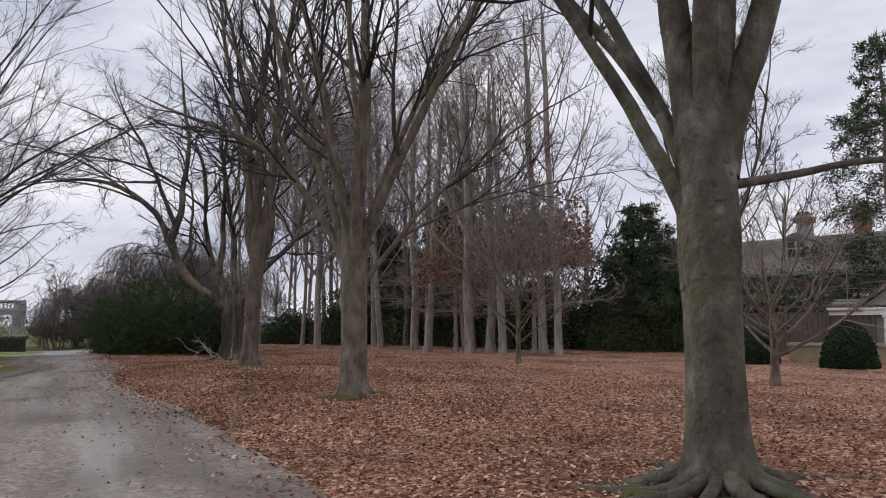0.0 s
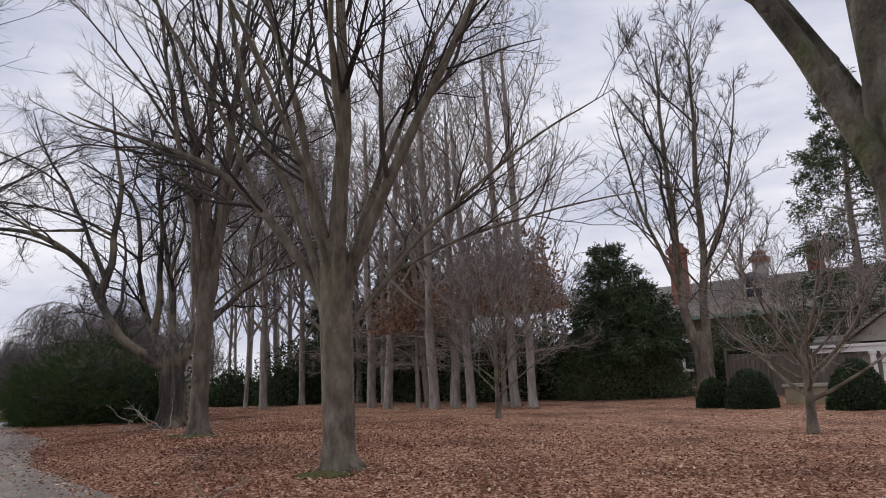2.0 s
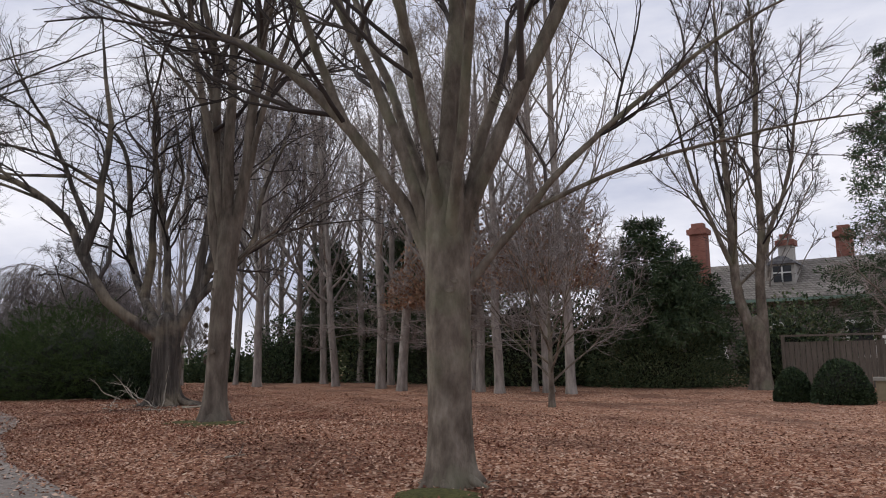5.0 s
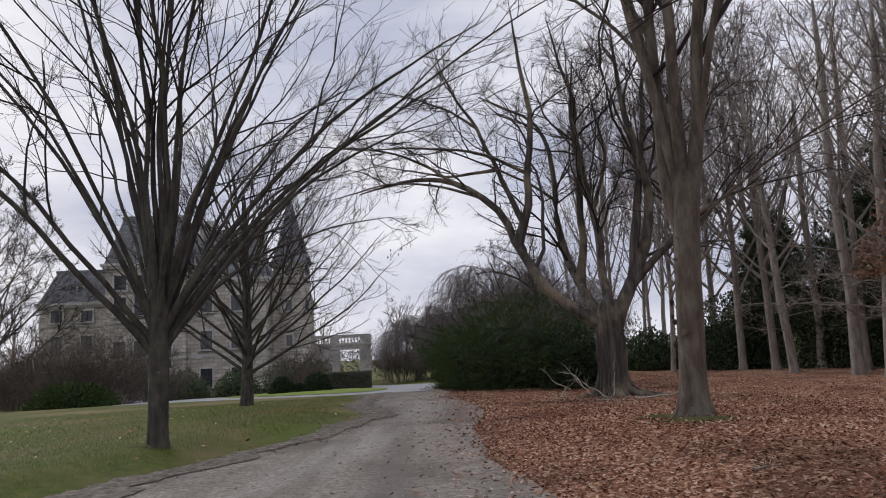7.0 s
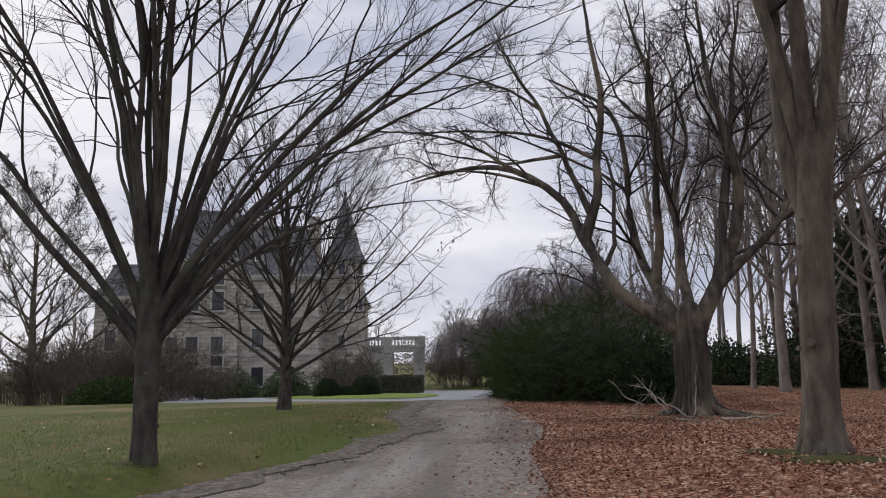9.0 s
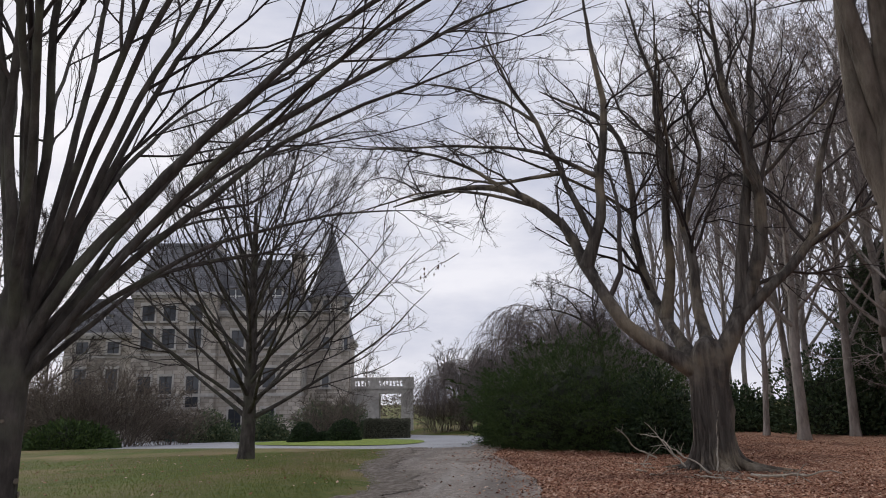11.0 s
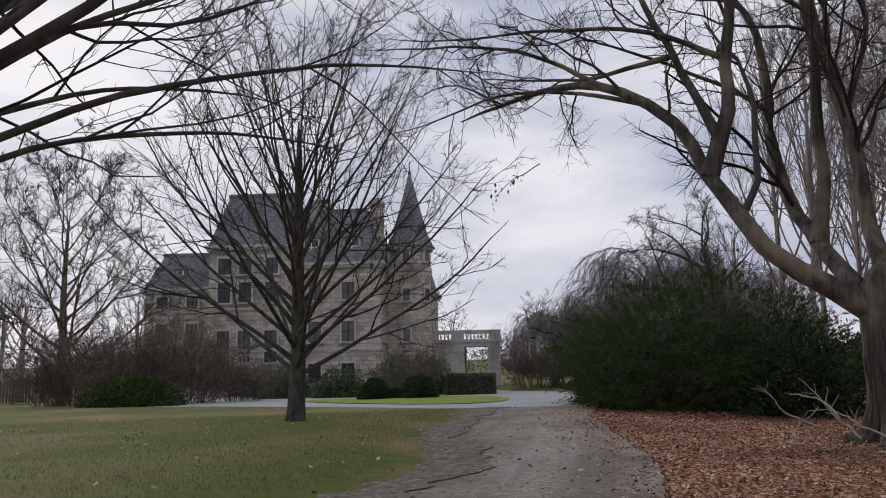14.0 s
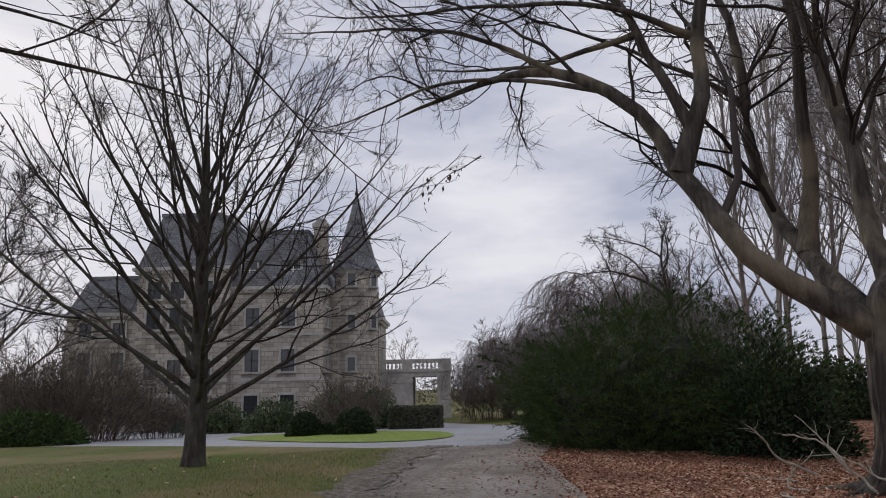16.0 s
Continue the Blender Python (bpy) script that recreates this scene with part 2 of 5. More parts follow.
def drive_at(x):
    xs = [p[0] for p in DRIVE][::-1]
    return np.interp(x, xs, [p[1] for p in DRIVE][::-1]), np.interp(x, xs, [p[2] for p in DRIVE][::-1])


def ground_z(x, y):
    """Height of the ground: the drive lies a little lower than its verges, and the land falls towards the mansion."""
    x, y = np.asarray(x, float), np.asarray(y, float)
    my, hw = drive_at(x)
    off = np.abs(y - my) - hw
    left = 0.28 * sm(0.0, 1.7, off) * np.exp(-((x + 9) / 10) ** 2) * sm(-26, -8, -off)
    right = 0.32 * sm(0.0, 2.5, off) * np.exp(-((x + 5) ** 2 + (y - 23.5) ** 2) / 42)
    bump = np.where(y < my, left, right)
    fall = -0.85 * sm(28, 62, -x) * sm(-46, -30, -y)
    return bump + fall


def gz(x, y):
    return float(ground_z(x, y))


def mesh_of(name, verts, faces, material, smooth=True, parent=None):
    """A mesh object from numpy arrays; faces is an array of quads or triangles, or a list of such arrays."""
    me = bpy.data.meshes.new(name)
    groups = faces if isinstance(faces, list) else [faces]
    groups = [np.asarray(f, np.int32) for f in groups if len(f)]
    verts = np.asarray(verts, np.float32)
    loops = np.concatenate([f.ravel() for f in groups])
    sizes = np.concatenate([np.full(len(f), f.shape[1], np.int32) for f in groups])
    starts = np.concatenate([[0], np.cumsum(sizes)[:-1]]).astype(np.int32)
    me.vertices.add(len(verts))
    me.vertices.foreach_set("co", verts.ravel())
    me.loops.add(len(loops))
    me.loops.foreach_set("vertex_index", loops)
    me.polygons.add(len(sizes))
    me.polygons.foreach_set("loop_start", starts)
    me.polygons.foreach_set("loop_total", sizes)
    if smooth:
        me.polygons.foreach_set("use_smooth", np.ones(len(sizes), bool))
    me.update(calc_edges=True)
    me.validate()
    me.materials.append(material)
    ob = new(name, me)
    if parent:
        ob.parent = parent
    return ob


def part(name, bm, material, parent, label=""):
    """Links a bmesh as one mesh object under a thing or a part."""
    me = bpy.data.meshes.new(name)
    bm.normal_update()
    bm.to_mesh(me)
    bm.free()
    me.materials.append(material)
    ob = new(name, me)
    ob.parent = parent
    if label:
        ob["label"] = label
    return ob


def sheet(name, xs, ys_of, dz, material, nv):
    """A strip of ground between two edges: for each x, ys_of(x) gives its two borders."""
    xs = np.asarray(xs)
    lo, hi = ys_of(xs)
    v = np.linspace(0, 1, nv)
    X = np.repeat(xs[:, None], nv, 1)
    Y = lo[:, None] + (hi - lo)[:, None] * v[None]
    Z = ground_z(X, Y) + dz
    n = len(xs)
    i = np.arange((n - 1) * (nv - 1))
    a = (i // (nv - 1)) * nv + i % (nv - 1)
    f = np.stack([a, a + 1, a + nv + 1, a + nv], 1)
    return mesh_of(name, np.stack([X, Y, Z], -1).reshape(-1, 3), f, material)


def wob(x, s, seed, amp):
    """Smooth one-dimensional unevenness."""
    return np.array([noise.noise((float(v) * s, seed, 0.5)) * amp for v in np.ravel(x)])


def axis_steps():
    far = [-1500, -900, -500, -300, -200, -150, -120, -100, -90]
    return np.concatenate([far, np.arange(-80, 40.1, 0.6), [46, 55, 70, 100, 150, 250, 500, 900, 1500]])


gx = axis_steps()
ground = sheet("ground", gx[gx >= -36], lambda x: (np.full(len(x), -60.0), np.full(len(x), 80.0)), 0.0, LITTER, 220)
tagged(ground, "brown fallen leaves covering earth under the trees", "ground", kind="structure")
ground_west = sheet("ground_west", np.concatenate([gx[gx < -36], [gx[gx >= -36][0]]]), lambda x: (np.full(len(x), -60.0), np.full(len(x), 80.0)), 0.0, LAWN, 220)
far_n = sheet("ground_beyond", gx, lambda x: (np.full(len(x), 80.0), np.full(len(x), 1500.0)), 0.0, LAWN, 8)
far_s = sheet("ground_behind", gx, lambda x: (np.full(len(x), -1500.0), np.full(len(x), -60.0)), 0.0, LAWN, 8)
for o in (far_n, far_s, ground_west):
    tagged(o, "dull winter grass reaching to the horizon", "ground", kind="structure")

dx = np.arange(-31, 34.01, 0.25)


def drive_edges(x):
    my, hw = drive_at(x)
    return my - hw + wob(x, 0.35, 3.0, 0.3) + wob(x, 1.7, 4.0, 0.07), my + hw + wob(x, 0.3, 7.0, 0.25) + wob(x, 1.9, 8.0, 0.06)


drive = sheet("road", dx, drive_edges, 0.03, GRAVEL, 20)
tagged(drive, "worn grey gravel drive with wheel tracks and patches", "drive", kind="structure")


SOIL = mat("muddy_verge", [(0.3, (0.075, 0.06, 0.046)), (0.52, (0.19, 0.16, 0.13)), (0.75, (0.36, 0.32, 0.28))], 9, detail=9, rough=0.95, bump=1.0, bump_scale=22, dist=0.05)
vx = np.arange(-27.4, 6.01, 0.12)
verge_lo, _ = drive_edges(vx)
verge = sheet("verge", vx, lambda x: (verge_lo - 0.3 + wob(x, 0.9, 21.0, 0.4) + wob(x, 3.7, 22.0, 0.16), verge_lo + 0.75 + wob(x, 0.6, 23.0, 0.7) + wob(x, 2.9, 24.0, 0.3)), 0.044, SOIL, 9)
vco = np.empty(len(verge.data.vertices) * 3, np.float32)
verge.data.vertices.foreach_get("co", vco)
vco = vco.reshape(-1, 3)
across = np.tile(np.sin(np.linspace(0, math.pi, 9)), len(vx))
vco[:, 2] += across * np.array([0.008 + 0.05 * max(0.0, noise.noise((float(a) * 2.6, float(b) * 2.6, 1.0))) + 0.02 * noise.noise((float(a) * 7, float(b) * 7, 3.0)) for a, b in vco[:, :2]])
verge.data.vertices.foreach_set("co", vco.ravel())
tagged(verge, "muddy broken edge between drive and lawn", "verge", kind="structure")


def lawn_edges(x):
    lo, _ = drive_edges(np.maximum(x, -27.5))
    south = np.full(len(x), -45.0)
    north = np.where(x < -27.5, np.minimum(lo, 24.4 - (-27.5 - x) * 1.15), lo)
    return np.minimum(south, north - 0.5), north


lx = np.concatenate([np.arange(-38.5, 40, 0.4)])
lawn = sheet("lawn", lx, lawn_edges, 0.04, LAWN, 90)
tagged(lawn, "patchy green and straw-coloured winter lawn", "lawn", kind="structure")
west_lawn = sheet("lawn_west", np.concatenate([[-1400, -700, -300, -150, -100], np.arange(-90, -38.3, 1.0)]), lambda x: (np.full(len(x), -60.0), np.full(len(x), 11.6)), 0.04, LAWN, 50)
tagged(west_lawn, "flat winter lawn beyond the shrubs", "lawn", kind="structure")
court = sheet("court", np.arange(-75, -26.9, 0.5), lambda x: (np.where(x < -38.5, 11.6, 24.4 - (-27.5 - x) * 1.15), np.where(x > -38, 28.2 + (-27 - x) * 0.52, 34.0)), 0.035, ASPHALT, 40)
tagged(court, "pale grey gravel forecourt of the mansion", "forecourt", kind="structure")


def disc(name, cx, cy, rx, ry, ang, dz, material, rise=0.0, n=48, rings=10):
    v, f = [(cx, cy, gz(cx, cy) + dz + rise)], []
    ca, sa = math.cos(radians(ang)), math.sin(radians(ang))
    for r in range(1, rings + 1):
        q = r / rings
        for k in range(n):
            a = 2 * math.pi * k / n
            u, w = rx * q * math.cos(a), ry * q * math.sin(a)
            jit = 1 + 0.05 * math.sin(3 * a + cx)
            x, y = cx + (u * ca - w * sa) * jit, cy + (u * sa + w * ca) * jit
            v.append((x, y, gz(x, y) + dz + rise * (1 - q * q)))
    tri = [(0, 1 + k, 1 + (k + 1) % n) for k in range(n)]
    quad = []
    for r in range(rings - 1):
        for k in range(n):
            a, b = 1 + r * n + k, 1 + r * n + (k + 1) % n
            quad.append((a, a + n, b + n, b))
    return mesh_of(name, v, [np.array(tri), np.array(quad)], material)


island = disc("grass_island", -36.2, 24.6, 6.2, 4.0, 12, 0.06, GREENER, 0.1)
tagged(island, "round bright green grass island in the forecourt", "grass island", kind="structure")


# ---------------------------------------------------------------- trees
class Tubes:
    """Collects tapered tubes given as arrays of paths."""

    def __init__(self):
        self.v, self.f, self.n = [], [], 0

    def add(self, P, Rr, k):
        nb, ns, _ = P.shape
        T = np.gradient(P, axis=1)
        T /= np.linalg.norm(T, axis=2, keepdims=True) + 1e-9
        ref = np.where(np.abs(T[:, :1, 2:3]) > 0.9, np.array([1.0, 0, 0]), np.array([0, 0, 1.0]))
        U = np.cross(T, ref)
        U /= np.linalg.norm(U, axis=2, keepdims=True) + 1e-9
        V = np.cross(T, U)
        a = np.arange(k) * 2 * math.pi / k
        ring = P[:, :, None] + Rr[:, :, None, None] * (U[:, :, None] * np.cos(a)[:, None] + V[:, :, None] * np.sin(a)[:, None])
        self.v.append(ring.reshape(-1, 3))
        b, s, j = np.meshgrid(np.arange(nb), np.arange(ns - 1), np.arange(k), indexing="ij")
        base = self.n + b * ns * k + s * k
        j2 = (j + 1) % k
        self.f.append(np.stack([base + j, base + j2, base + k + j2, base + k + j], -1).reshape(-1, 4))
        self.n += nb * ns * k

    def mesh(self, name, material, parent=None):
        return mesh_of(name, np.concatenate(self.v), np.concatenate(self.f), material, parent=parent)


def grow(rng, P0, D0, L, R0, taper, ns, wander, up):
    """Paths that start at P0 along D0, wander at random and bend upwards by up (down if negative)."""
    n = len(P0)
    P = np.empty((n, ns + 1, 3))
    P[:, 0] = P0
    D = D0.copy()
    step = (L / ns)[:, None]
    for s in range(ns):
        D = D + rng.normal(0, wander, (n, 3))
        D[:, 2] += up
        D /= np.linalg.norm(D, axis=1, keepdims=True) + 1e-9
        P[:, s + 1] = P[:, s] + D * step
    R = R0[:, None] * np.linspace(1, taper, ns + 1)[None]
    return P, R


def sprout(rng, P, R, per, lo, hi, a0, a1, lr, lmin, rr, keep=1.0):
    """Start points, directions, lengths and radii of branches along parent paths."""
    n, m, _ = P.shape
    idx = np.repeat(np.arange(n), per)
    s = lo + (hi - lo) * rng.random(len(idx)) ** 0.9
    q = s * (m - 1)
    i = np.minimum(q.astype(int), m - 2)
    f = (q - i)[:, None]
    A, B = P[idx, i], P[idx, i + 1]
    p0 = A + (B - A) * f
    t = B - A
    t /= np.linalg.norm(t, axis=1, keepdims=True) + 1e-9
    r = rng.normal(size=t.shape)
    r -= (r * t).sum(1, keepdims=True) * t
    r /= np.linalg.norm(r, axis=1, keepdims=True) + 1e-9
    a = np.radians(a0 + (a1 - a0) * rng.random(len(idx)))[:, None]
    d = t * np.cos(a) + r * np.sin(a)
    plen = np.linalg.norm(np.diff(P, axis=1), axis=2).sum(1)[idx]
    L = np.maximum(plen * lr * (1.15 - 0.75 * s) * (0.6 + 0.7 * rng.random(len(idx))), lmin)
    pr = R[idx, i] + (R[idx, i + 1] - R[idx, i]) * f[:, 0]
    return p0, d, L, pr * rr


def limb_path(rng, start, az, leans, length, ns=12, wander=0.04):
    s = np.linspace(0, 1, ns)
    azs = az if isinstance(az, tuple) else (az, az)
    a = np.radians(np.interp(s, np.linspace(0, 1, len(azs)), azs))
    lean = np.radians(np.interp(s, np.linspace(0, 1, len(leans)), leans))
    jit = rng.normal(0, wander, (ns, 2))
    jit[1:] = 0.55 * jit[1:] + 0.45 * jit[:-1]
    d = np.stack([np.sin(lean) * np.cos(a), np.sin(lean) * np.sin(a), np.cos(lean)], 1)
    d[:, 0] += jit[:, 0]
    d[:, 1] += jit[:, 1]
    d /= np.linalg.norm(d, axis=1, keepdims=True)
    return np.concatenate([[start], start + np.cumsum(d * (length / ns), 0)])


def trunk_mesh(rng, height, r0, r1, flare, lobes, material, parent, lean=(0.0, 0.0), k=28, rings=34, rough=0.05):
    zs = np.concatenate([np.linspace(-0.15, 1.0, 12), np.linspace(1.0, height * 0.8, rings - 6)[1:], np.linspace(height * 0.8, height, 8)[1:]])
    th = np.arange(k) * 2 * math.pi / k
    ph = rng.random() * 6
    sway = 0.13 if height > 8 else 0.0
    v = []
    for z in zs:
        q = max(z, 0) / height
        r = r0 + (r1 - r0) * q
        if q > 0.8:
            r *= math.sqrt(max(1 - ((q - 0.8) / 0.2) ** 2, 0.02))
        fl = flare * math.exp(-max(z + 0.1, 0) / 0.3)
        for a in th:
            lob = 1 + 0.45 * math.cos(lobes * a + ph) + 0.25 * math.cos((lobes + 2) * a + 2 * ph)
            rr = r * (1 + fl * lob + rough * noise.noise((math.cos(a) * 2 + ph, math.sin(a) * 2, z * 1.1)) + 0.6 * rough * noise.noise((math.cos(a) * 6, math.sin(a) * 6 + ph, z * 0.9)) + 0.3 * rough * noise.noise((math.cos(a) * 12, math.sin(a) * 12 + ph, z * 4)))
            if rough > 0.15:
                rr *= 1.06 - 0.3 * max(0.0, 0.45 - abs(noise.noise((math.cos(a) * 3.2 + ph, math.sin(a) * 3.2, z * 0.35))) * 2.2)
            bend = sway * min(z, 2.0) * 0.5
            v.append((rr * math.cos(a) + lean[0] * z + bend * noise.noise((ph, z * 0.3, 1.5)), rr * math.sin(a) + lean[1] * z + bend * noise.noise((z * 0.3, ph, 4.5)), z))
    n = len(zs)
    i = np.arange((n - 1) * k)
    s, j = i // k, i % k
    f = np.stack([s * k + j, s * k + (j + 1) % k, (s + 1) * k + (j + 1) % k, (s + 1) * k + j], 1)
    cap = np.array([[(n - 1) * k + j, (n - 1) * k + (j + 1) % k, (n - 1) * k + k // 2] for j in range(k) if j not in (k // 2, k // 2 - 1)])
    return mesh_of("trunk", v, [f, cap], material, parent=parent)


def make_tree(name, x, y, viewer, seed, trunk, limbs, label, bark=BARK, twig=TWIG, levels=((5, 0.42), (7, 0.45), (6, 0.5)),
              up=0.05, angles=(25, 55), category="tree", group="", rmin=0.0045, lo=0.22, wander=0.16, sink=0.0, lmin=(0.5, 0.35, 0.22), lobes=5, per_scale=1.0, hang=None, drop=0.35, ratio=(0.56, 0.62, 0.66), rough=0.05):
    """A bare tree. limbs: (height on the trunk or (limb, fraction), azimuth seen from the viewer with 0 to the right and 90 away,
    leans from upright along the limb, length, radius)."""
    rng = np.random.default_rng(seed)
    top = new(name)
    ang = math.atan2(y - viewer[1], x - viewer[0]) - math.pi / 2
    top.matrix_basis = Matrix.Translation((x, y, gz(x, y) - sink)) @ Matrix.Rotation(ang, 4, "Z")
    tagged(top, label, category, group)
    height, r0, r1, flare = trunk[:4]
    lean = trunk[4] if len(trunk) > 4 else (0.0, 0.0)
    trunk_mesh(rng, height, r0, r1, flare, lobes, bark, top, lean, k=72 if rough > 0.1 else 40, rough=rough)
    paths, radii = [], []
    for h, az, leans, length, r in limbs:
        if isinstance(h, tuple):
            src = paths[h[0]]
            q = h[1] * (len(src) - 1)
            i = min(int(q), len(src) - 2)
            start = src[i] + (src[i + 1] - src[i]) * (q - i)
        else:
            h = h - drop
            az0 = az[0] if isinstance(az, tuple) else az
            q = min(h / height, 1)
            back = 0.6 * (r0 + (r1 - r0) * q) * min(1, math.sin(radians(leans[0])) + 0.25)
            start = np.array([lean[0] * h + back * math.cos(radians(az0)), lean[1] * h + back * math.sin(radians(az0)), h])
        p = limb_path(rng, start, az, leans, length, 18, 0.08 if wander < 0.165 else 0.13)
        u = np.linspace(0, 1, len(p))
        rad = r * ((1 - u) ** 0.75 * 0.88 + 0.1 + 0.32 * np.exp(-u * 14))
        paths.append(p)
        radii.append(rad)
        tb = Tubes()
        tb.add(p[None], rad[None], 10)
        tb.mesh("limb", bark, top)
    P, R = np.stack(paths), np.stack(radii)
    crown = Tubes()
    for lv, (per, lr) in enumerate(levels):
        per = max(1, int(round(per * per_scale)))
        p0, d, L, r = sprout(rng, P, R, per, lo if lv == 0 else 0.12, 0.98, angles[0], angles[1], lr, lmin[min(lv, 2)], ratio[min(lv, 2)])
        r = np.minimum(r, 0.013 * L)
        r = np.maximum(r, rmin * (1.8, 1.25, 1.0)[min(lv, 2)])
        ns = (7, 4, 3)[min(lv, 2)]
        P, R = grow(rng, p0, d, L, r, 0.35, ns, wander, up if hang is None else hang[min(lv, len(hang) - 1)])
        crown.add(P, R, (5, 3, 3)[min(lv, 2)])
    crown.mesh("crown", twig, top)
    return top


def leaf_cards(rng, P, D, size, width, spread=0.6):
    """Small pointed leaves (two triangles each) at P, pointing roughly along D."""
    n = len(P)
    d = D + rng.normal(0, spread, (n, 3))
    d /= np.linalg.norm(d, axis=1, keepdims=True) + 1e-9
    w = np.cross(d, rng.normal(size=(n, 3)))
    w /= np.linalg.norm(w, axis=1, keepdims=True) + 1e-9
    L = (size * (0.6 + 0.8 * rng.random(n)))[:, None]
    W = L * width
    v = np.stack([P, P + d * L * 0.5 + w * W, P + d * L, P + d * L * 0.5 - w * W], 1).reshape(-1, 3)
    return v, np.arange(4 * n).reshape(-1, 4)


def lump(rng, n, radii, rough, freq, seed, flat=0.0, shell=0.35):
    """Points in a lumpy shell of an ellipsoid, with the outward direction."""
    d = rng.normal(size=(n, 3))
    d /= np.linalg.norm(d, axis=1, keepdims=True)
    d[:, 2] = np.where(d[:, 2] < flat, -d[:, 2] * 0.6, d[:, 2]) if flat > -1 else d[:, 2]
    k = np.array([noise.noise((a * freq + seed, b * freq, c * freq)) for a, b, c in d]) + 0.5 * np.array([noise.noise((a * freq * 2.7, b * freq * 2.7 + seed, c * freq * 2.7)) for a, b, c in d])
    q = (1 + rough * k) * (1 - shell * rng.random(n) ** 2)
    return d * np.array(radii) * q[:, None], d


# solid filler lump coloured as the shade between leaves, no growth of its own
def core_mesh(radii, rough, freq, seed, material, parent, scale=0.8, lift=0.0):
    bm = bmesh.new()
    bmesh.ops.create_icosphere(bm, subdivisions=4, radius=1)
    for v in bm.verts:
        d = v.co.normalized()
        k = noise.noise((d.x * freq + seed, d.y * freq, d.z * freq)) + 0.5 * noise.noise((d.x * freq * 2.7, d.y * freq * 2.7 + seed, d.z * freq * 2.7))
        q = scale * (1 + rough * k)
        v.co = (d.x * radii[0] * q, d.y * radii[1] * q, max(d.z * radii[2] * q, -0.1) + lift)
    return part("shade_core", bm, material, parent)


def bush(name, x, y, radii, n, size, width, material, label, category="shrub", seed=1, rough=0.16, freq=1.7, group="", lift=0.0, shell=0.3, rot=0.0, spread=0.6, up=0.25, core=True):
    rng = np.random.default_rng(seed)
    top = new(name)
    top.matrix_basis = Matrix.Translation((x, y, gz(x, y))) @ Matrix.Rotation(rot, 4, "Z")
    tagged(top, label, category, group)
    P, d = lump(rng, n, radii, rough, freq, seed, 0.0, shell)
    P[:, 2] += lift
    P[:, 2] = np.maximum(P[:, 2], 0.03)
    d = d + np.array([0, 0, up])
    v, f = leaf_cards(rng, P, d, size, width, spread)
    v[:, 2] = np.maximum(v[:, 2], 0.0)
    mesh_of("foliage", v, f, material, smooth=False, parent=top)
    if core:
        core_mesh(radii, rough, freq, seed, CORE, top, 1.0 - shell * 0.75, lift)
    return top


# ---- the big trees beside the drive
big_beech = make_tree(
    "beech_tree", 11.0, 19.4, (13.93, 12.53), 11, (4.0, 0.255, 0.3, 0.75),
    [(2.75, 200, (28, 24, 32, 53, 66, 70), 6.3, 0.09), (3.0, 150, (20, 26, 30, 24), 7, 0.09), (3.3, 90, (3, 3, 6), 10, 0.24), (3.3, 2, (19, 21, 24), 9, 0.165),
     (3.4, 200, (6, 8, 12), 9, 0.17), ((1, 0.16), 180, (34, 36, 45), 5, 0.07), (3.2, (4, 30, -10, 20), (84, 78, 94, 80, 90, 84), 4.4, 0.042), ((3, 0.25), 10, (60, 70, 60), 3.5, 0.04),
     (3.4, 270, (7, 10, 14), 8, 0.12), ((3, 0.2), 0, (34, 40, 46), 6, 0.07)],
    "large grey-barked beech with spreading surface roots in leaf litter", bark=BARK_BEECH, levels=((8, 0.42), (8, 0.5), (6, 0.55)), lobes=7, lo=0.25, rough=0.09)

multi_tree = make_tree(
    "multi_stem_tree", 2.13, 22.42, (6.71, 15.36), 12, (4.0, 0.25, 0.285, 0.5),
    [(2.75, 180, (24, 29, 41, 54, 68, 66, 60), 6.8, 0.1), (3.0, 182, (18, 22, 15, 12), 9, 0.085), (3.3, 200, (10, 12, 14), 9.5, 0.09), (3.3, 90, (2, 3, 5), 10, 0.155),
     (3.3, 5, (3, 2, 4), 10, 0.11), (3.0, 0, (22, 24, 31, 36), 9, 0.12), (2.6, 0, (42, 36, 50, 53, 62, 64), 6.4, 0.055), ((6, 0.2), 2, (58, 74, 80, 84), 5.2, 0.032),
     (3.1, 130, (24, 32, 42), 9, 0.08), (3.1, 285, (16, 24, 34), 9, 0.075), (3.3, 45, (20, 26, 36), 9, 0.08), (3.2, 235, (20, 32, 46), 8.5, 0.065), ((0, 0.35), 190, (20, 26, 30), 6, 0.06)],
    "many-stemmed grey tree with a mossy foot in leaf litter", levels=((8, 0.48), (7, 0.5), (6, 0.55)), angles=(18, 44))

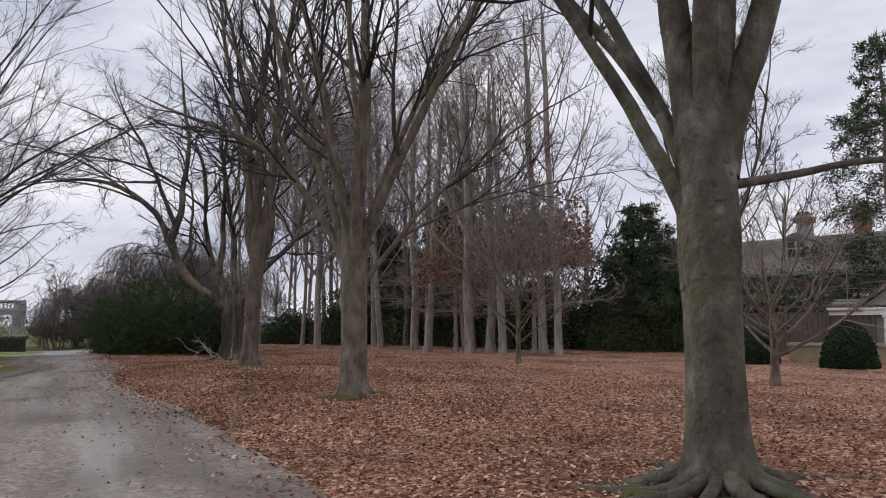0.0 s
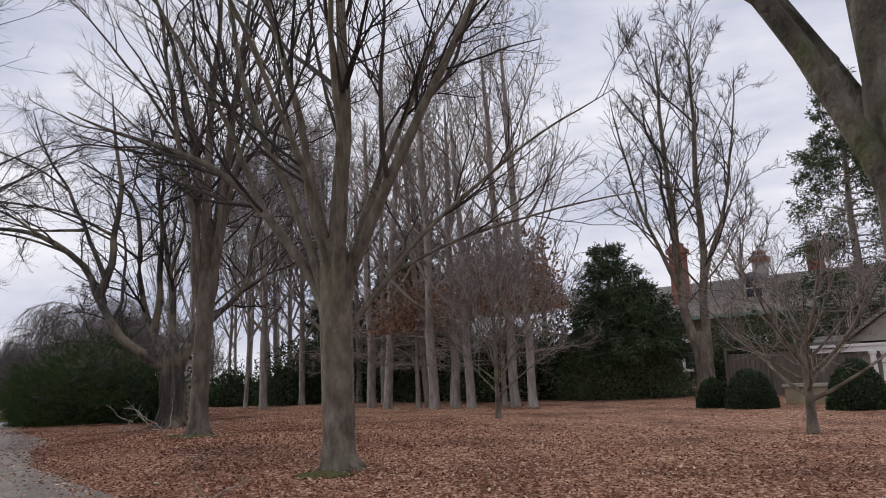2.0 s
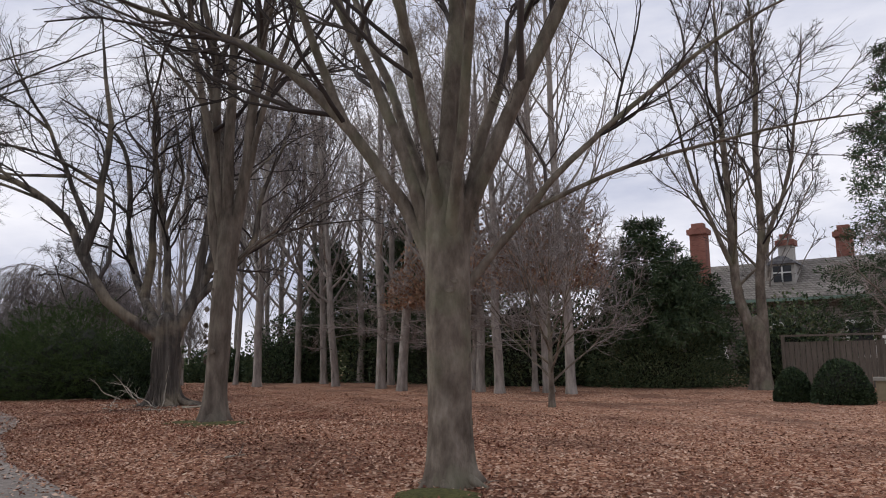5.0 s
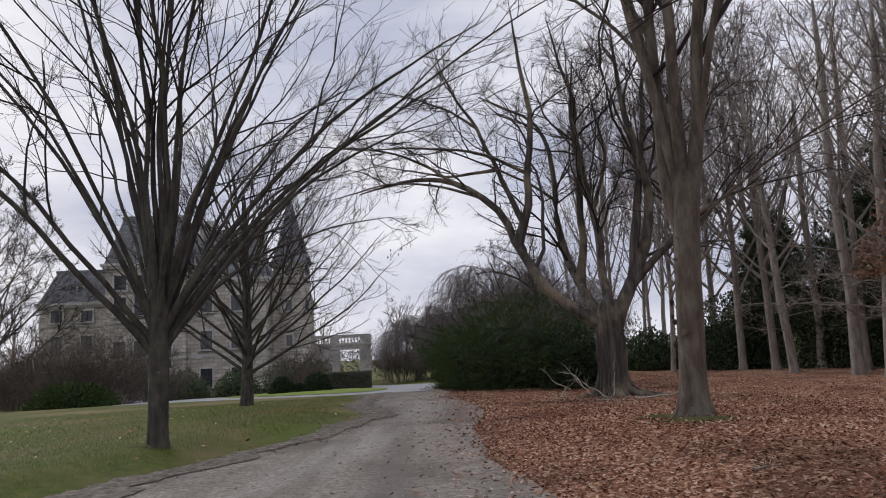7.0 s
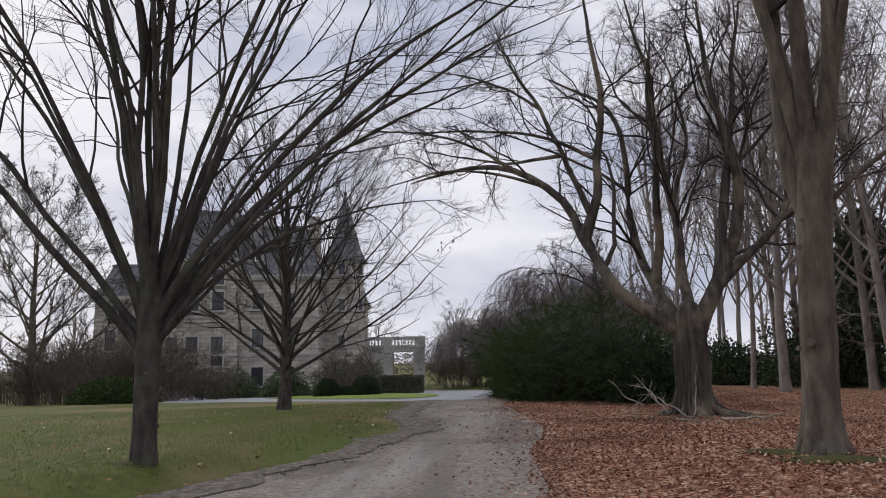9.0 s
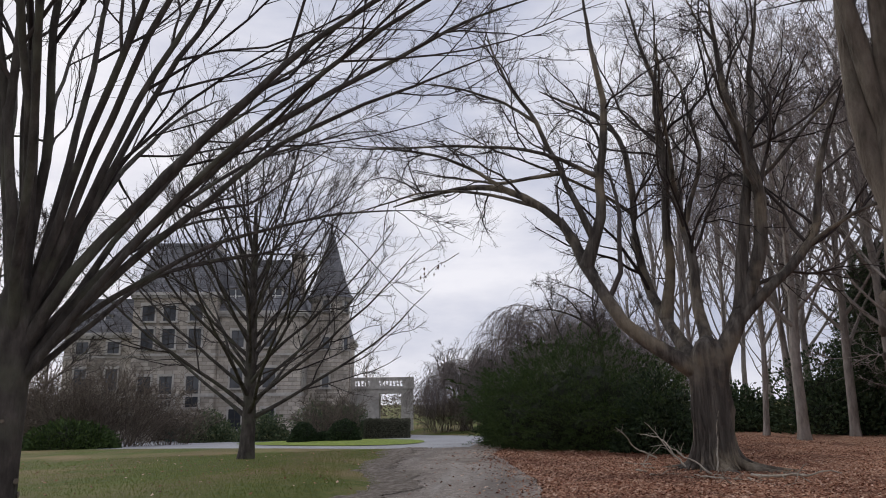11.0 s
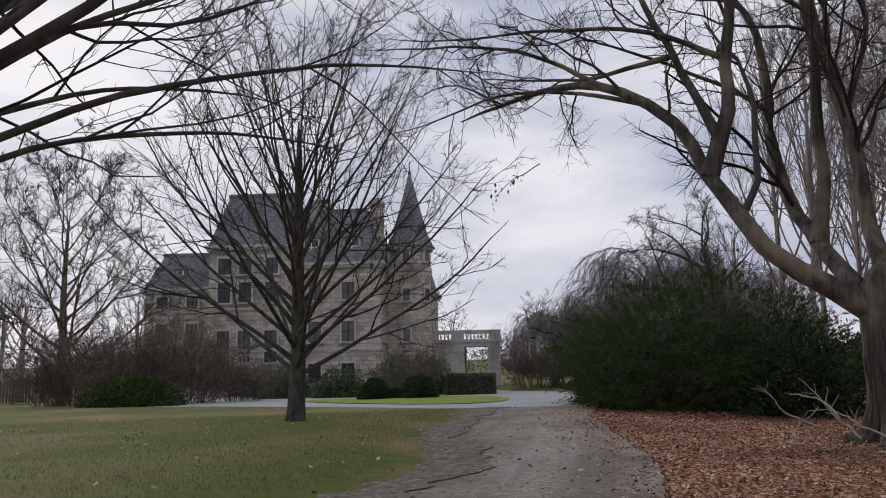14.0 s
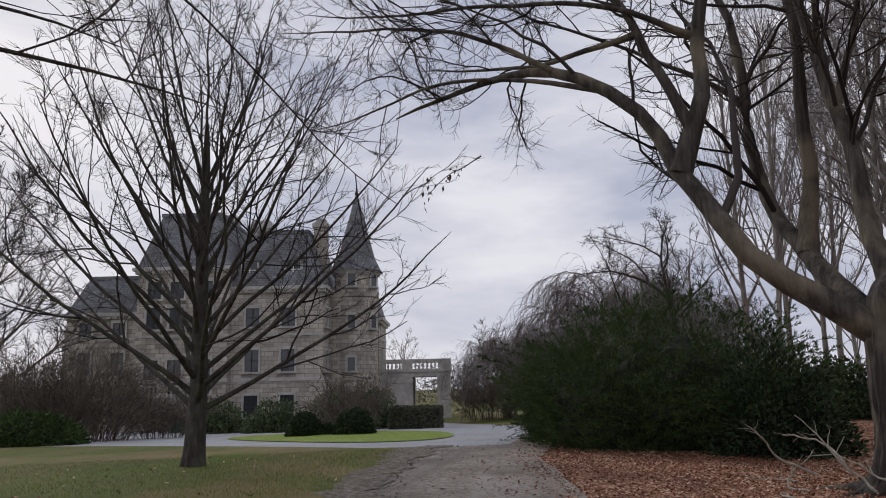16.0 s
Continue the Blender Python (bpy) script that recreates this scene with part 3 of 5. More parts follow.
fork_tree = make_tree(
    "forked_tree", -5.58, 24.8, (4.72, 15.93), 13, (4.7, 0.22, 0.235, 0.75, (0.05, 0.02)),
    [(3.5, 180, (2, 0, 3, 14, 26, 30), 11, 0.125), (4.0, 90, (2, 3, 6), 12, 0.13), (3.3, 0, (8, 7, 6), 12, 0.145), (4.3, 200, (9, 8, 16), 10, 0.1),
     (4.2, 330, (12, 18, 24), 10, 0.08), ((0, 0.35), 185, (30, 34, 44), 7, 0.055), (4.2, 120, (16, 22, 30), 9, 0.075), (3.6, 10, (50, 60, 62), 5, 0.035), ((0, 0.3), 175, (36, 44, 50), 5, 0.045), ((2, 0.3), 300, (26, 36, 44), 6, 0.05)],
    "tall forked tree with brown-grey bark in leaf litter", bark=BARK_WARM, levels=((8, 0.46), (7, 0.5), (6, 0.55)), angles=(20, 48))

hollow_tree = make_tree(
    "hollow_old_tree", -15.4, 30.15, (-2.13, 18.95), 14, (3.2, 0.46, 0.4, 0.6),
    [(2.35, (185, 185, 167, 149, 170, 169, 154, 154, 162, 162), (50, 46, 30, 28, 46, 55, 74, 80, 93, 95), 12.8, 0.195),
     ((0, 0.32), (41, 67, 67, 179, 179, 180), (17, 4, 4, 5, 5, 4), 8.9, 0.16), ((1, 0.09), (179, 179, 180, 172, 172, 179), (21, 21, 15, 26, 26, 15), 7.9, 0.1),
     ((2, 0.28), (160, 160, 153, 153, 156, 156), (87, 87, 73, 73, 72, 72), 6.7, 0.06),
     (2.25, (122, 122, 118, 135, 146, 146, 146, 179, 183, 183), (50, 50, 52, 9, 3, 3, 3, 28, 58, 58), 12.0, 0.18), ((4, 0.19), (50, 50, 180, 180, 180, 179), (7, 7, 3, 3, 17, 16), 10.5, 0.15),
     (2.4, (112, 112, 118, 165, 179, 179, 359), (20, 20, 10, 20, 7, 7, 0), 9.9, 0.17), ((6, 0.41), (20, 20, 157, 157, 179, 180), (10, 10, 9, 9, 33, 23), 6.6, 0.07),
     (2.3, (8, 8, 0, -157, -156, -156, -180), (25, 25, 0, 8, 5, 5, 4), 10.6, 0.23), ((8, 0.17), (31, 31, 31, 0, 0, 0), (10, 10, 10, 1, 8, 8), 8.8, 0.175),
     ((8, 0.13), (11, 11, 22, 0, 0, 0), (46, 46, 8, 13, 15, 15), 8.6, 0.14), ((0, 0.5), 175, (62, 78, 98, 92), 7.8, 0.055), ((0, 0.6), 185, (50, 66, 82, 80), 7.2, 0.06),
     ((1, 0.3), 190, (60, 80, 88, 78), 8.0, 0.06), ((2, 0.5), 170, (50, 66, 72), 5.5, 0.05), ((4, 0.5), 200, (50, 66, 60), 6.5, 0.055), ((10, 0.3), 5, (50, 76, 84, 80), 6.0, 0.055),
     ((9, 0.35), 20, (40, 52, 60), 6.5, 0.06), ((8, 0.45), 250, (36, 46, 52), 6.0, 0.06), ((5, 0.4), 90, (30, 40, 44), 6.0, 0.06), ((6, 0.5), 270, (36, 46, 52), 6.0, 0.06)],
    "gnarled old tree with a split hollow trunk and crooked limbs", bark=BARK_OLD, twig=TWIG_DARK, levels=((8, 0.42), (8, 0.5), (7, 0.55)), angles=(26, 62), wander=0.21, rough=0.2, lobes=6, drop=0.05, rmin=0.0055)

vase_limbs = [(1.95, 180, (40, 44, 50, 54), 8.5, 0.062), (2.15, 172, (34, 40, 50, 58), 8.0, 0.055), (2.0, 3, (34, 44, 54, 60), 9.5, 0.064), (2.3, 352, (28, 40, 52, 58), 9.0, 0.065),
              (2.2, 15, (38, 46, 58, 62), 8.5, 0.055), (2.1, 30, (44, 57, 68, 75, 80), 7.5, 0.04), (2.0, 48, (46, 60, 72, 80, 84), 7.0, 0.036),
              (2.3, 72, (34, 46, 58, 66), 10.0, 0.055), (2.2, 60, (42, 55, 66, 74, 80), 7.5, 0.038), (2.3, 40, (38, 50, 62, 72), 8.5, 0.042)]
vr = random.Random(5)
for k in range(23):
    az = k * 137.5 % 360
    ln = 4 + 42 * ((k * 7) % 23) / 22
    vase_limbs.append((2.0 + 0.8 * (1 - ln / 46) + vr.random() * 0.25, az, (ln * 0.72, ln * 0.95, ln * 1.2, ln * 1.3), 8 + vr.random() * 2.2 + ln * 0.03, 0.06 - 0.0004 * ln))
vase_tree = make_tree(
    "vase_shaped_tree", -9.05, 16.3, (3.5, 16.47), 15, (2.9, 0.155, 0.19, 0.3), vase_limbs,
    "vase-shaped bare tree with straight rising limbs on the lawn", bark=BARK_LAWN, twig=TWIG_DARK, levels=((6, 0.5), (5, 0.52), (4, 0.6)), angles=(14, 42), up=0.03, wander=0.11, lo=0.24, rmin=0.005)

oval_limbs = []
for k in range(44):
    q = k / 43
    az = k * 137.5 % 360
    ln = 66 - 42 * q ** 0.9
    oval_limbs.append((1.35 + 5.4 * q ** 1.1, az, (ln * 0.92, ln * 0.9, ln * 0.78, ln * 0.66), 7.4 * (1 - 0.3 * q), 0.062 - 0.024 * q))
oval_tree = make_tree(
    "oval_crowned_tree", -24.3, 19.83, (-4.78, 19.94), 16, (8.2, 0.23, 0.07, 0.4), oval_limbs,
    "bare spreading tree with a straight stem on the lawn", bark=BARK_LAWN, twig=TWIG_DARK, levels=((6, 0.46), (5, 0.5), (4, 0.55)), angles=(18, 50), up=0.04, drop=0.1, rmin=0.006)

west_limbs = [(1.7 + 0.4 * k, k * 137.5 % 360, (58 - k, 46 - k * 0.8, 36 - k * 0.6), 8.2 - 0.13 * k, 0.1 - 0.003 * k) for k in range(24)]
west_tree = make_tree("lawn_tree", -49.5, 7.0, (-4.78, 19.94), 17, (11.0, 0.3, 0.06, 0.4), west_limbs, "bare tree beyond the shrubs on the lawn", bark=BARK,
                      twig=TWIG_DARK, levels=((10, 0.42), (8, 0.5), (5, 0.55)), rmin=0.012, drop=0.1)

small_limbs = [(0.8 + 0.13 * k, k * 137.5 % 360, (54 - k, 42 - k, 32 - k), 4.3 - 0.06 * k, 0.032 - 0.0008 * k) for k in range(26)]
sapling_a = make_tree("ornamental_tree", -3.07, 34.8, (13.9, 12.5), 18, (3.0, 0.09, 0.05, 0.4), small_limbs, "small pale-twigged ornamental tree in leaf litter", bark=BARK,
                      twig=TWIG_PALE, levels=((9, 0.48), (7, 0.5), (4, 0.55)), rmin=0.006, group="small ornamental trees", drop=0.05)
small_limbs2 = [(0.75 + 0.1 * k, k * 137.5 % 360, (66 - 2 * k, 52 - 2 * k, 40 - k), 3.4 - 0.06 * k, 0.042 - 0.0012 * k) for k in range(15)]
sapling_b = make_tree("ornamental_tree", 7.6, 30.8, (10, 14.1), 19, (2.0, 0.105, 0.06, 0.4), small_limbs2, "small low-forking ornamental tree in leaf litter", bark=BARK,
                      twig=TWIG_WOOD, levels=((8, 0.46), (6, 0.5), (3, 0.55)), rmin=0.0045, group="small ornamental trees", drop=0.05)

# ---- the wood behind
wood_limbs = [(5.0 + 0.75 * k, k * 137.5 % 360, (52 - k, 36, 26, 18), 7.0 - 0.2 * k, 0.07 - 0.003 * k) for k in range(17)] + [(2.2 + 0.7 * k, k * 137.5 % 360 + 40, (80, 92, 80), 4.0, 0.03) for k in range(5)]
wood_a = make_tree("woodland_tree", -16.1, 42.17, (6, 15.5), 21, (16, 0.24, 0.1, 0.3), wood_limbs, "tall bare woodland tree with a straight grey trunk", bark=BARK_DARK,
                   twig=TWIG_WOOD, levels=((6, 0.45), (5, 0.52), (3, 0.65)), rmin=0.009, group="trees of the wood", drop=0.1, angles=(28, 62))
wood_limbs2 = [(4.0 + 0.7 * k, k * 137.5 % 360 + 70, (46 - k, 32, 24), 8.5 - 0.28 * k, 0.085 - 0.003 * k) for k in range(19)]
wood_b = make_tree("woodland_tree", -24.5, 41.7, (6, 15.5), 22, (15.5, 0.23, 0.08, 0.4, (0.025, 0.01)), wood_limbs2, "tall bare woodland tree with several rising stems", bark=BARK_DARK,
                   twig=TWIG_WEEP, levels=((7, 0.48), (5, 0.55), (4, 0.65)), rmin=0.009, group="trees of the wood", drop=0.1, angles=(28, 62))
far_limbs = [(3.4 + 0.7 * k, k * 137.5 % 360 + 70, (30, 22, 16), 8.5 - 0.3 * k, 0.085 - 0.003 * k) for k in range(14)]
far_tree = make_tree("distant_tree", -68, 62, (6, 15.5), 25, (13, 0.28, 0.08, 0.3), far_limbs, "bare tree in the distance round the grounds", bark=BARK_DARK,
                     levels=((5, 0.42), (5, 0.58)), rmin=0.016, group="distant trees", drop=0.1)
wr = random.Random(8)


def plant(src, x, y, sc, tall):
    c = copy_thing(src, Matrix.Translation((x, y, gz(x, y))) @ Matrix.Rotation(0.12 * (wr.random() - 0.5), 4, "X") @ Matrix.Rotation(0.12 * (wr.random() - 0.5), 4, "Y") @ Matrix.Rotation(wr.random() * 6.28, 4, "Z"))
    c.scale = (sc, sc, tall)
    return c


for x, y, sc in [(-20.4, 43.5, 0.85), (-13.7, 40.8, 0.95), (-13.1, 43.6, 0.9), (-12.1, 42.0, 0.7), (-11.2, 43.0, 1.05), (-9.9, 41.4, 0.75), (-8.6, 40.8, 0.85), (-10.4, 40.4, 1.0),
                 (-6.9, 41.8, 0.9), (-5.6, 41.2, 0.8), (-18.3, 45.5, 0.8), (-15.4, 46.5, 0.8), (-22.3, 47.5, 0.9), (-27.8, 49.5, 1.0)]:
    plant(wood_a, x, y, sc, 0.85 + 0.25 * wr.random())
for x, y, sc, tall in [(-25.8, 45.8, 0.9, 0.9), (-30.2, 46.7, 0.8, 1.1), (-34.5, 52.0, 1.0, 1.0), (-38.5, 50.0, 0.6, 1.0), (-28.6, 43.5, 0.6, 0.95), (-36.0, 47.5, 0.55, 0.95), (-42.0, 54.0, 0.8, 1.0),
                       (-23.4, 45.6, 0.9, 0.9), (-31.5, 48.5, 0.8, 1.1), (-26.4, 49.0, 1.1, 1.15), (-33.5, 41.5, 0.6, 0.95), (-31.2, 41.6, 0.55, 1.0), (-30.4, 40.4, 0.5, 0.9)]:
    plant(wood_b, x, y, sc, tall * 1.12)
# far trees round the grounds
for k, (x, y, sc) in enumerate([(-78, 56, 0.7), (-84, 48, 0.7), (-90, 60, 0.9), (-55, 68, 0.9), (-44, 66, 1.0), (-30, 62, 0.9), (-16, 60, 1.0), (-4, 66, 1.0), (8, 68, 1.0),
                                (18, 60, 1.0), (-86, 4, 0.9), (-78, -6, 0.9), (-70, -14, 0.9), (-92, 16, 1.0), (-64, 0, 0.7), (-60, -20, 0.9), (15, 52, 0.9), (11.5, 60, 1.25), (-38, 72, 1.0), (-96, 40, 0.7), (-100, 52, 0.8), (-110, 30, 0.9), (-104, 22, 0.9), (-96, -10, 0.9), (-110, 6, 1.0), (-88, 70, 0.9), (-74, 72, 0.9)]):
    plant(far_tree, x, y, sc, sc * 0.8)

twin_limbs = [(1.2, 178, (7, 2, 1, 0), 14, 0.2), (1.4, 4, (7, 3, 1, 0), 14, 0.19), ((0, 0.25), 185, (22, 14, 8, 4), 9, 0.09), ((1, 0.25), 0, (22, 14, 8, 4), 9, 0.09)]
twin_limbs += [((k % 2, 0.2 + 0.028 * k), k * 137.5 % 360, (48 - k, 34 - k * 0.5, 22), 5.6 - 0.11 * k, 0.05 - 0.0012 * k) for k in range(26)]
twin_tree = make_tree("twin_stem_tree", 0.1, 46.4, (10, 14.1), 23, (2.6, 0.36, 0.3, 0.35), twin_limbs, "tall bare tree with two stems before the grey house", bark=BARK,
                      levels=((7, 0.42), (6, 0.5), (4, 0.55)), rmin=0.008, angles=(22, 48))
twin_tree.scale = (1.13, 1.13, 1.13)

# ---- weeping beeches beyond the yew
weep_limbs = [(2.0 + 0.4 * k, k * 137.5 % 360, (26, 48, 84, 112), 8.5 - 0.3 * k, 0.14 - 0.005 * k) for k in range(14)]
weep_a = make_tree("weeping_beech", -47.4, 42.4, (-4.8, 20), 24, (7.5, 0.5, 0.15, 0.4), weep_limbs, "bare weeping beech with hanging curtains of twigs", bark=BARK_DARK, twig=TWIG_WEEP,
                   levels=((10, 0.36), (9, 0.8), (4, 0.8)), hang=(-0.12, -0.45, -0.6), rmin=0.012, lmin=(1.2, 2.4, 1.6), group="weeping beeches")
c = copy_thing(weep_a, Matrix.Translation((-54.0, 37.9, gz(-54.0, 37.9))) @ Matrix.Rotation(2.0, 4, "Z"))
c.scale = (0.55, 0.55, 0.62)
c = copy_thing(weep_a, Matrix.Translation((-55, 52, gz(-55, 52))) @ Matrix.Rotation(4.0, 4, "Z"))
c.scale = (1.0, 1.0, 0.95)

weep_a.scale = (0.88, 0.88, 1.0)
c = copy_thing(weep_a, Matrix.Translation((-51.2, 39.9, gz(-51.2, 39.9))) @ Matrix.Rotation(5.1, 4, "Z"))
c.scale = (0.5, 0.5, 0.66)

crooked_tree = make_tree(
    "crooked_tree", -33.6, 38.1, (-6.0, 20.5), 26, (5.6, 0.2, 0.13, 0.4, (-0.03, 0)),
    [(5.2, (180, 180), (28, 58, 66, 78, 100), 3.6, 0.085), (5.3, (170, 0), (16, 4, -10, 18, 30), 3.6, 0.075), ((1, 0.35), (20, 180), (36, 8, 20, 40), 2.6, 0.055),
     ((0, 0.3), 182, (20, 40, 60, 50), 3.0, 0.05), (4.2, (180, 190), (62, 82, 88, 112), 4.2, 0.075), ((4, 0.4), 175, (30, 12, 30), 3.4, 0.045), (4.6, 10, (52, 40, 60), 3.2, 0.06),
     ((1, 0.5), 185, (52, 70, 84), 3.0, 0.04), (4.0, 270, (40, 50, 60), 3.4, 0.05), (4.4, 90, (36, 50, 60), 3.6, 0.05)],
    "bare crooked tree with bent limbs behind the yew", bark=BARK_LAWN, twig=TWIG_DARK, levels=((7, 0.45), (6, 0.5), (5, 0.55)), angles=(30, 66), wander=0.2, rmin=0.0075, drop=0.1)

# ---- evergreens
def yew(x, y, radii, seed, rot, label):
    """A broad yew: overhanging sprays in layers over a core coloured as inner shade, the skirt drawn in towards the
    ground.
    """
    rng = np.random.default_rng(seed)
    top = new("yew_bush")
    top.matrix_basis = Matrix.Translation((x, y, gz(x, y))) @ Matrix.Rotation(rot, 4, "Z")
    tagged(top, label, "shrub")

    def skirt(p):
        q = 0.74 + 0.26 * np.clip(p[:, 2:3] / 1.7, 0, 1) ** 0.8
        return p * np.concatenate([q, q, np.ones_like(q)], 1)

    P, d = lump(rng, 60000, radii, 0.26, 3.0, seed, 0.0, 0.34)
    v, f = leaf_cards(rng, skirt(P), d + np.array([0, 0, 0.4]), 0.11, 0.09, 0.8)
    v[:, 2] = np.maximum(v[:, 2], 0.02)
    mesh_of("foliage", v, f, YEW, smooth=False, parent=top)
    n, m = 2600, 44
    P, d = lump(rng, n, radii, 0.26, 3.0, seed, 0.0, 0.14)
    P = skirt(P)
    d = d + np.array([0, 0, 0.25]) + rng.normal(0, 0.3, d.shape)
    d /= np.linalg.norm(d, axis=1, keepdims=True)
    side = np.cross(d, np.array([0, 0, 1.0]))
    L = 0.3 + 0.75 * rng.random(n) ** 2
    q = rng.random((n, m)) ** 0.8
    u = rng.normal(0, 0.16, (n, m)) * (1.1 - q)
    pts = P[:, None] + d[:, None] * (L[:, None] * q)[..., None] + side[:, None] * (L[:, None] * u)[..., None]
    pts[..., 2] -= 0.3 * L[:, None] * q ** 2
    v, f = leaf_cards(rng, pts.reshape(-1, 3), np.repeat(d, m, 0), 0.1, 0.085, 0.5)
    v[:, 2] = np.maximum(v[:, 2], 0.02)
    tagged(mesh_of("spray_mass", v, f, YEW, smooth=False, parent=top), kind="stuff")
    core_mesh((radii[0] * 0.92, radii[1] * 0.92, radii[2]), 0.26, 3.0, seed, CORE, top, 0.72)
    return top


yew_bush = yew(-25.65, 32.0, (4.9, 3.9, 3.85), 31, 0.4, "large dark green yew bush spreading over the leaf litter")
leafy_shrub = bush("evergreen_shrub", -21.3, 32.6, (1.5, 1.3, 2.5), 14000, 0.13, 0.2, BOX, "loose dark evergreen shrub between the yew and the hollow tree", "shrub", 35, 0.3, 2.6, shell=0.6)
holly = bush("holly_tree", -4.6, 48.2, (3.2, 2.6, 3.9), 45000, 0.1, 0.26, HOLLY, "broad dark evergreen holly tree at the edge of the wood", "tree", 32, 0.22, 2.4, shell=0.5)
copper_b = bush("copper_beech", -12.4, 41.6, (2.2, 2.0, 3.2), 4500, 0.15, 0.35, COPPER, "young beech holding withered copper-brown leaves", "tree", 34, 0.3, 2.2, lift=3.6, shell=0.9, core=False)
copper = bush("copper_beech", -7.8, 42.3, (3.4, 2.6, 3.8), 12000, 0.16, 0.35, COPPER, "young beech holding withered copper-brown leaves", "tree", 33, 0.3, 2.2, lift=4.2, shell=0.9, core=False)
for tree, hgt in ((copper_b, 5.4), (copper, 6.6)):
    crng = np.random.default_rng(int(hgt * 10))
    trunk_mesh(crng, hgt, 0.13, 0.03, 0.4, 5, BARK_DARK, tree)
    hs = 1.4 + (hgt - 1.8) * crng.random(26)
    ca = np.arange(26) * 2.4
    P, R = grow(crng, np.stack([0 * hs, 0 * hs, hs], 1), np.stack([np.cos(ca), np.sin(ca), 0.9 + 0 * ca], 1) / 1.35, 1.6 + 1.4 * crng.random(26), np.full(26, 0.03), 0.3, 6, 0.12, 0.04)
    tb = Tubes()
    tb.add(P, R, 5)
    tagged(tb.mesh("bough_mass", BARK_DARK, tree), kind="stuff")
for k, (x, y, r, h) in enumerate([(-28.5, 47.5, 3.2, 4.0), (-22.5, 49.5, 3.6, 7.5), (-17.0, 49.0, 3.4, 8.0), (-11.5, 48.0, 3.6, 6.0), (-7.5, 49.5, 3.0, 5.4), (0.2, 52.0, 2.6, 4.0), (-34.0, 46.5, 2.6, 2.4)]):
    bush("evergreen_thicket", x, y, (r, r * 0.8, h), 11000, 0.16, 0.34, HOLLY if k % 2 else CONIFER, "dark evergreen thicket behind the bare trunks", "thicket", 40 + k, 0.25, 2.2, shell=0.5, group="evergreen thickets")

tall_conifer_specs = [(5.4, 54.5, 16.5, 5.2, 61), (10.0, 57.0, 14.5, 5.0, 62)]


def conifer(x, y, height, spread, seed, label):
    """A ragged evergreen: a straight stem, drooping boughs in loose whorls, and needle sprays with gaps."""
    rng = np.random.default_rng(seed)
    top = new("conifer")
    top.location = (x, y, gz(x, y))
    tagged(top, label, "tree", "tall conifers")
    trunk_mesh(rng, height, 0.3, 0.03, 0.3, 5, BARK_DARK, top)
    n = 125
    h = 2.2 + (height - 2.8) * np.sort(rng.random(n)) ** 1.1
    az = np.arange(n) * 2.4 + rng.normal(0, 0.3, n)
    L = spread * (1.05 - (h / height) ** 1.3) * (0.55 + 0.6 * rng.random(n)) + 0.3
    d = np.stack([np.cos(az), np.sin(az), 0.12 + 0 * az], 1)
    P, R = grow(rng, np.stack([0 * h, 0 * h, h], 1), d, L, np.full(n, 0.045), 0.2, 6, 0.08, -0.06)
    tb = Tubes()
    tb.add(P, R, 5)
    tagged(tb.mesh("bough_mass", BARK_DARK, top), kind="stuff")
    p0, d, L, _ = sprout(rng, P, R, 32, 0.15, 1.0, 30, 75, 0.32, 0.3, 0.6)
    thin = rng.random(len(p0)) < np.clip(np.repeat(np.linalg.norm(P[:, -1] - P[:, 0], axis=1), 32) / 3.0, 0.3, 1)
    p0, d, L = p0[thin], d[thin], L[thin]
    q = rng.random((len(p0), 14))
    pts = (p0[:, None] + d[:, None] * (L[:, None] * q)[..., None]).reshape(-1, 3) + rng.normal(0, 0.06, (len(p0) * 14, 3))
    v, f = leaf_cards(rng, pts, np.repeat(d, 14, 0) + np.array([0, 0, -0.2]), 0.19, 0.13, 0.6)
    mesh_of("needles", v, f, CONIFER, smooth=False, parent=top)
    return top


for spec in tall_conifer_specs:
    conifer(*spec, "tall ragged dark conifer behind the pavilion")
conifer(-5.3, 48.9, 8.3, 3.6, 63, "pointed dark conifer at the edge of the wood")
conifer(-17.8, 48.3, 12.0, 4.0, 64, "dark conifer standing among the bare trunks")
conifer(-26.2, 49.0, 9.5, 3.6, 66, "dark conifer standing among the bare trunks")
conifer(-30.0, 53.0, 9.0, 3.6, 67, "dark conifer standing among the bare trunks")
conifer(-3.4, 47.6, 6.2, 3.4, 68, "broad dark conifer at the edge of the wood")
conifer(-21.8, 50.5, 10.5, 3.8, 65, "dark conifer standing among the bare trunks")

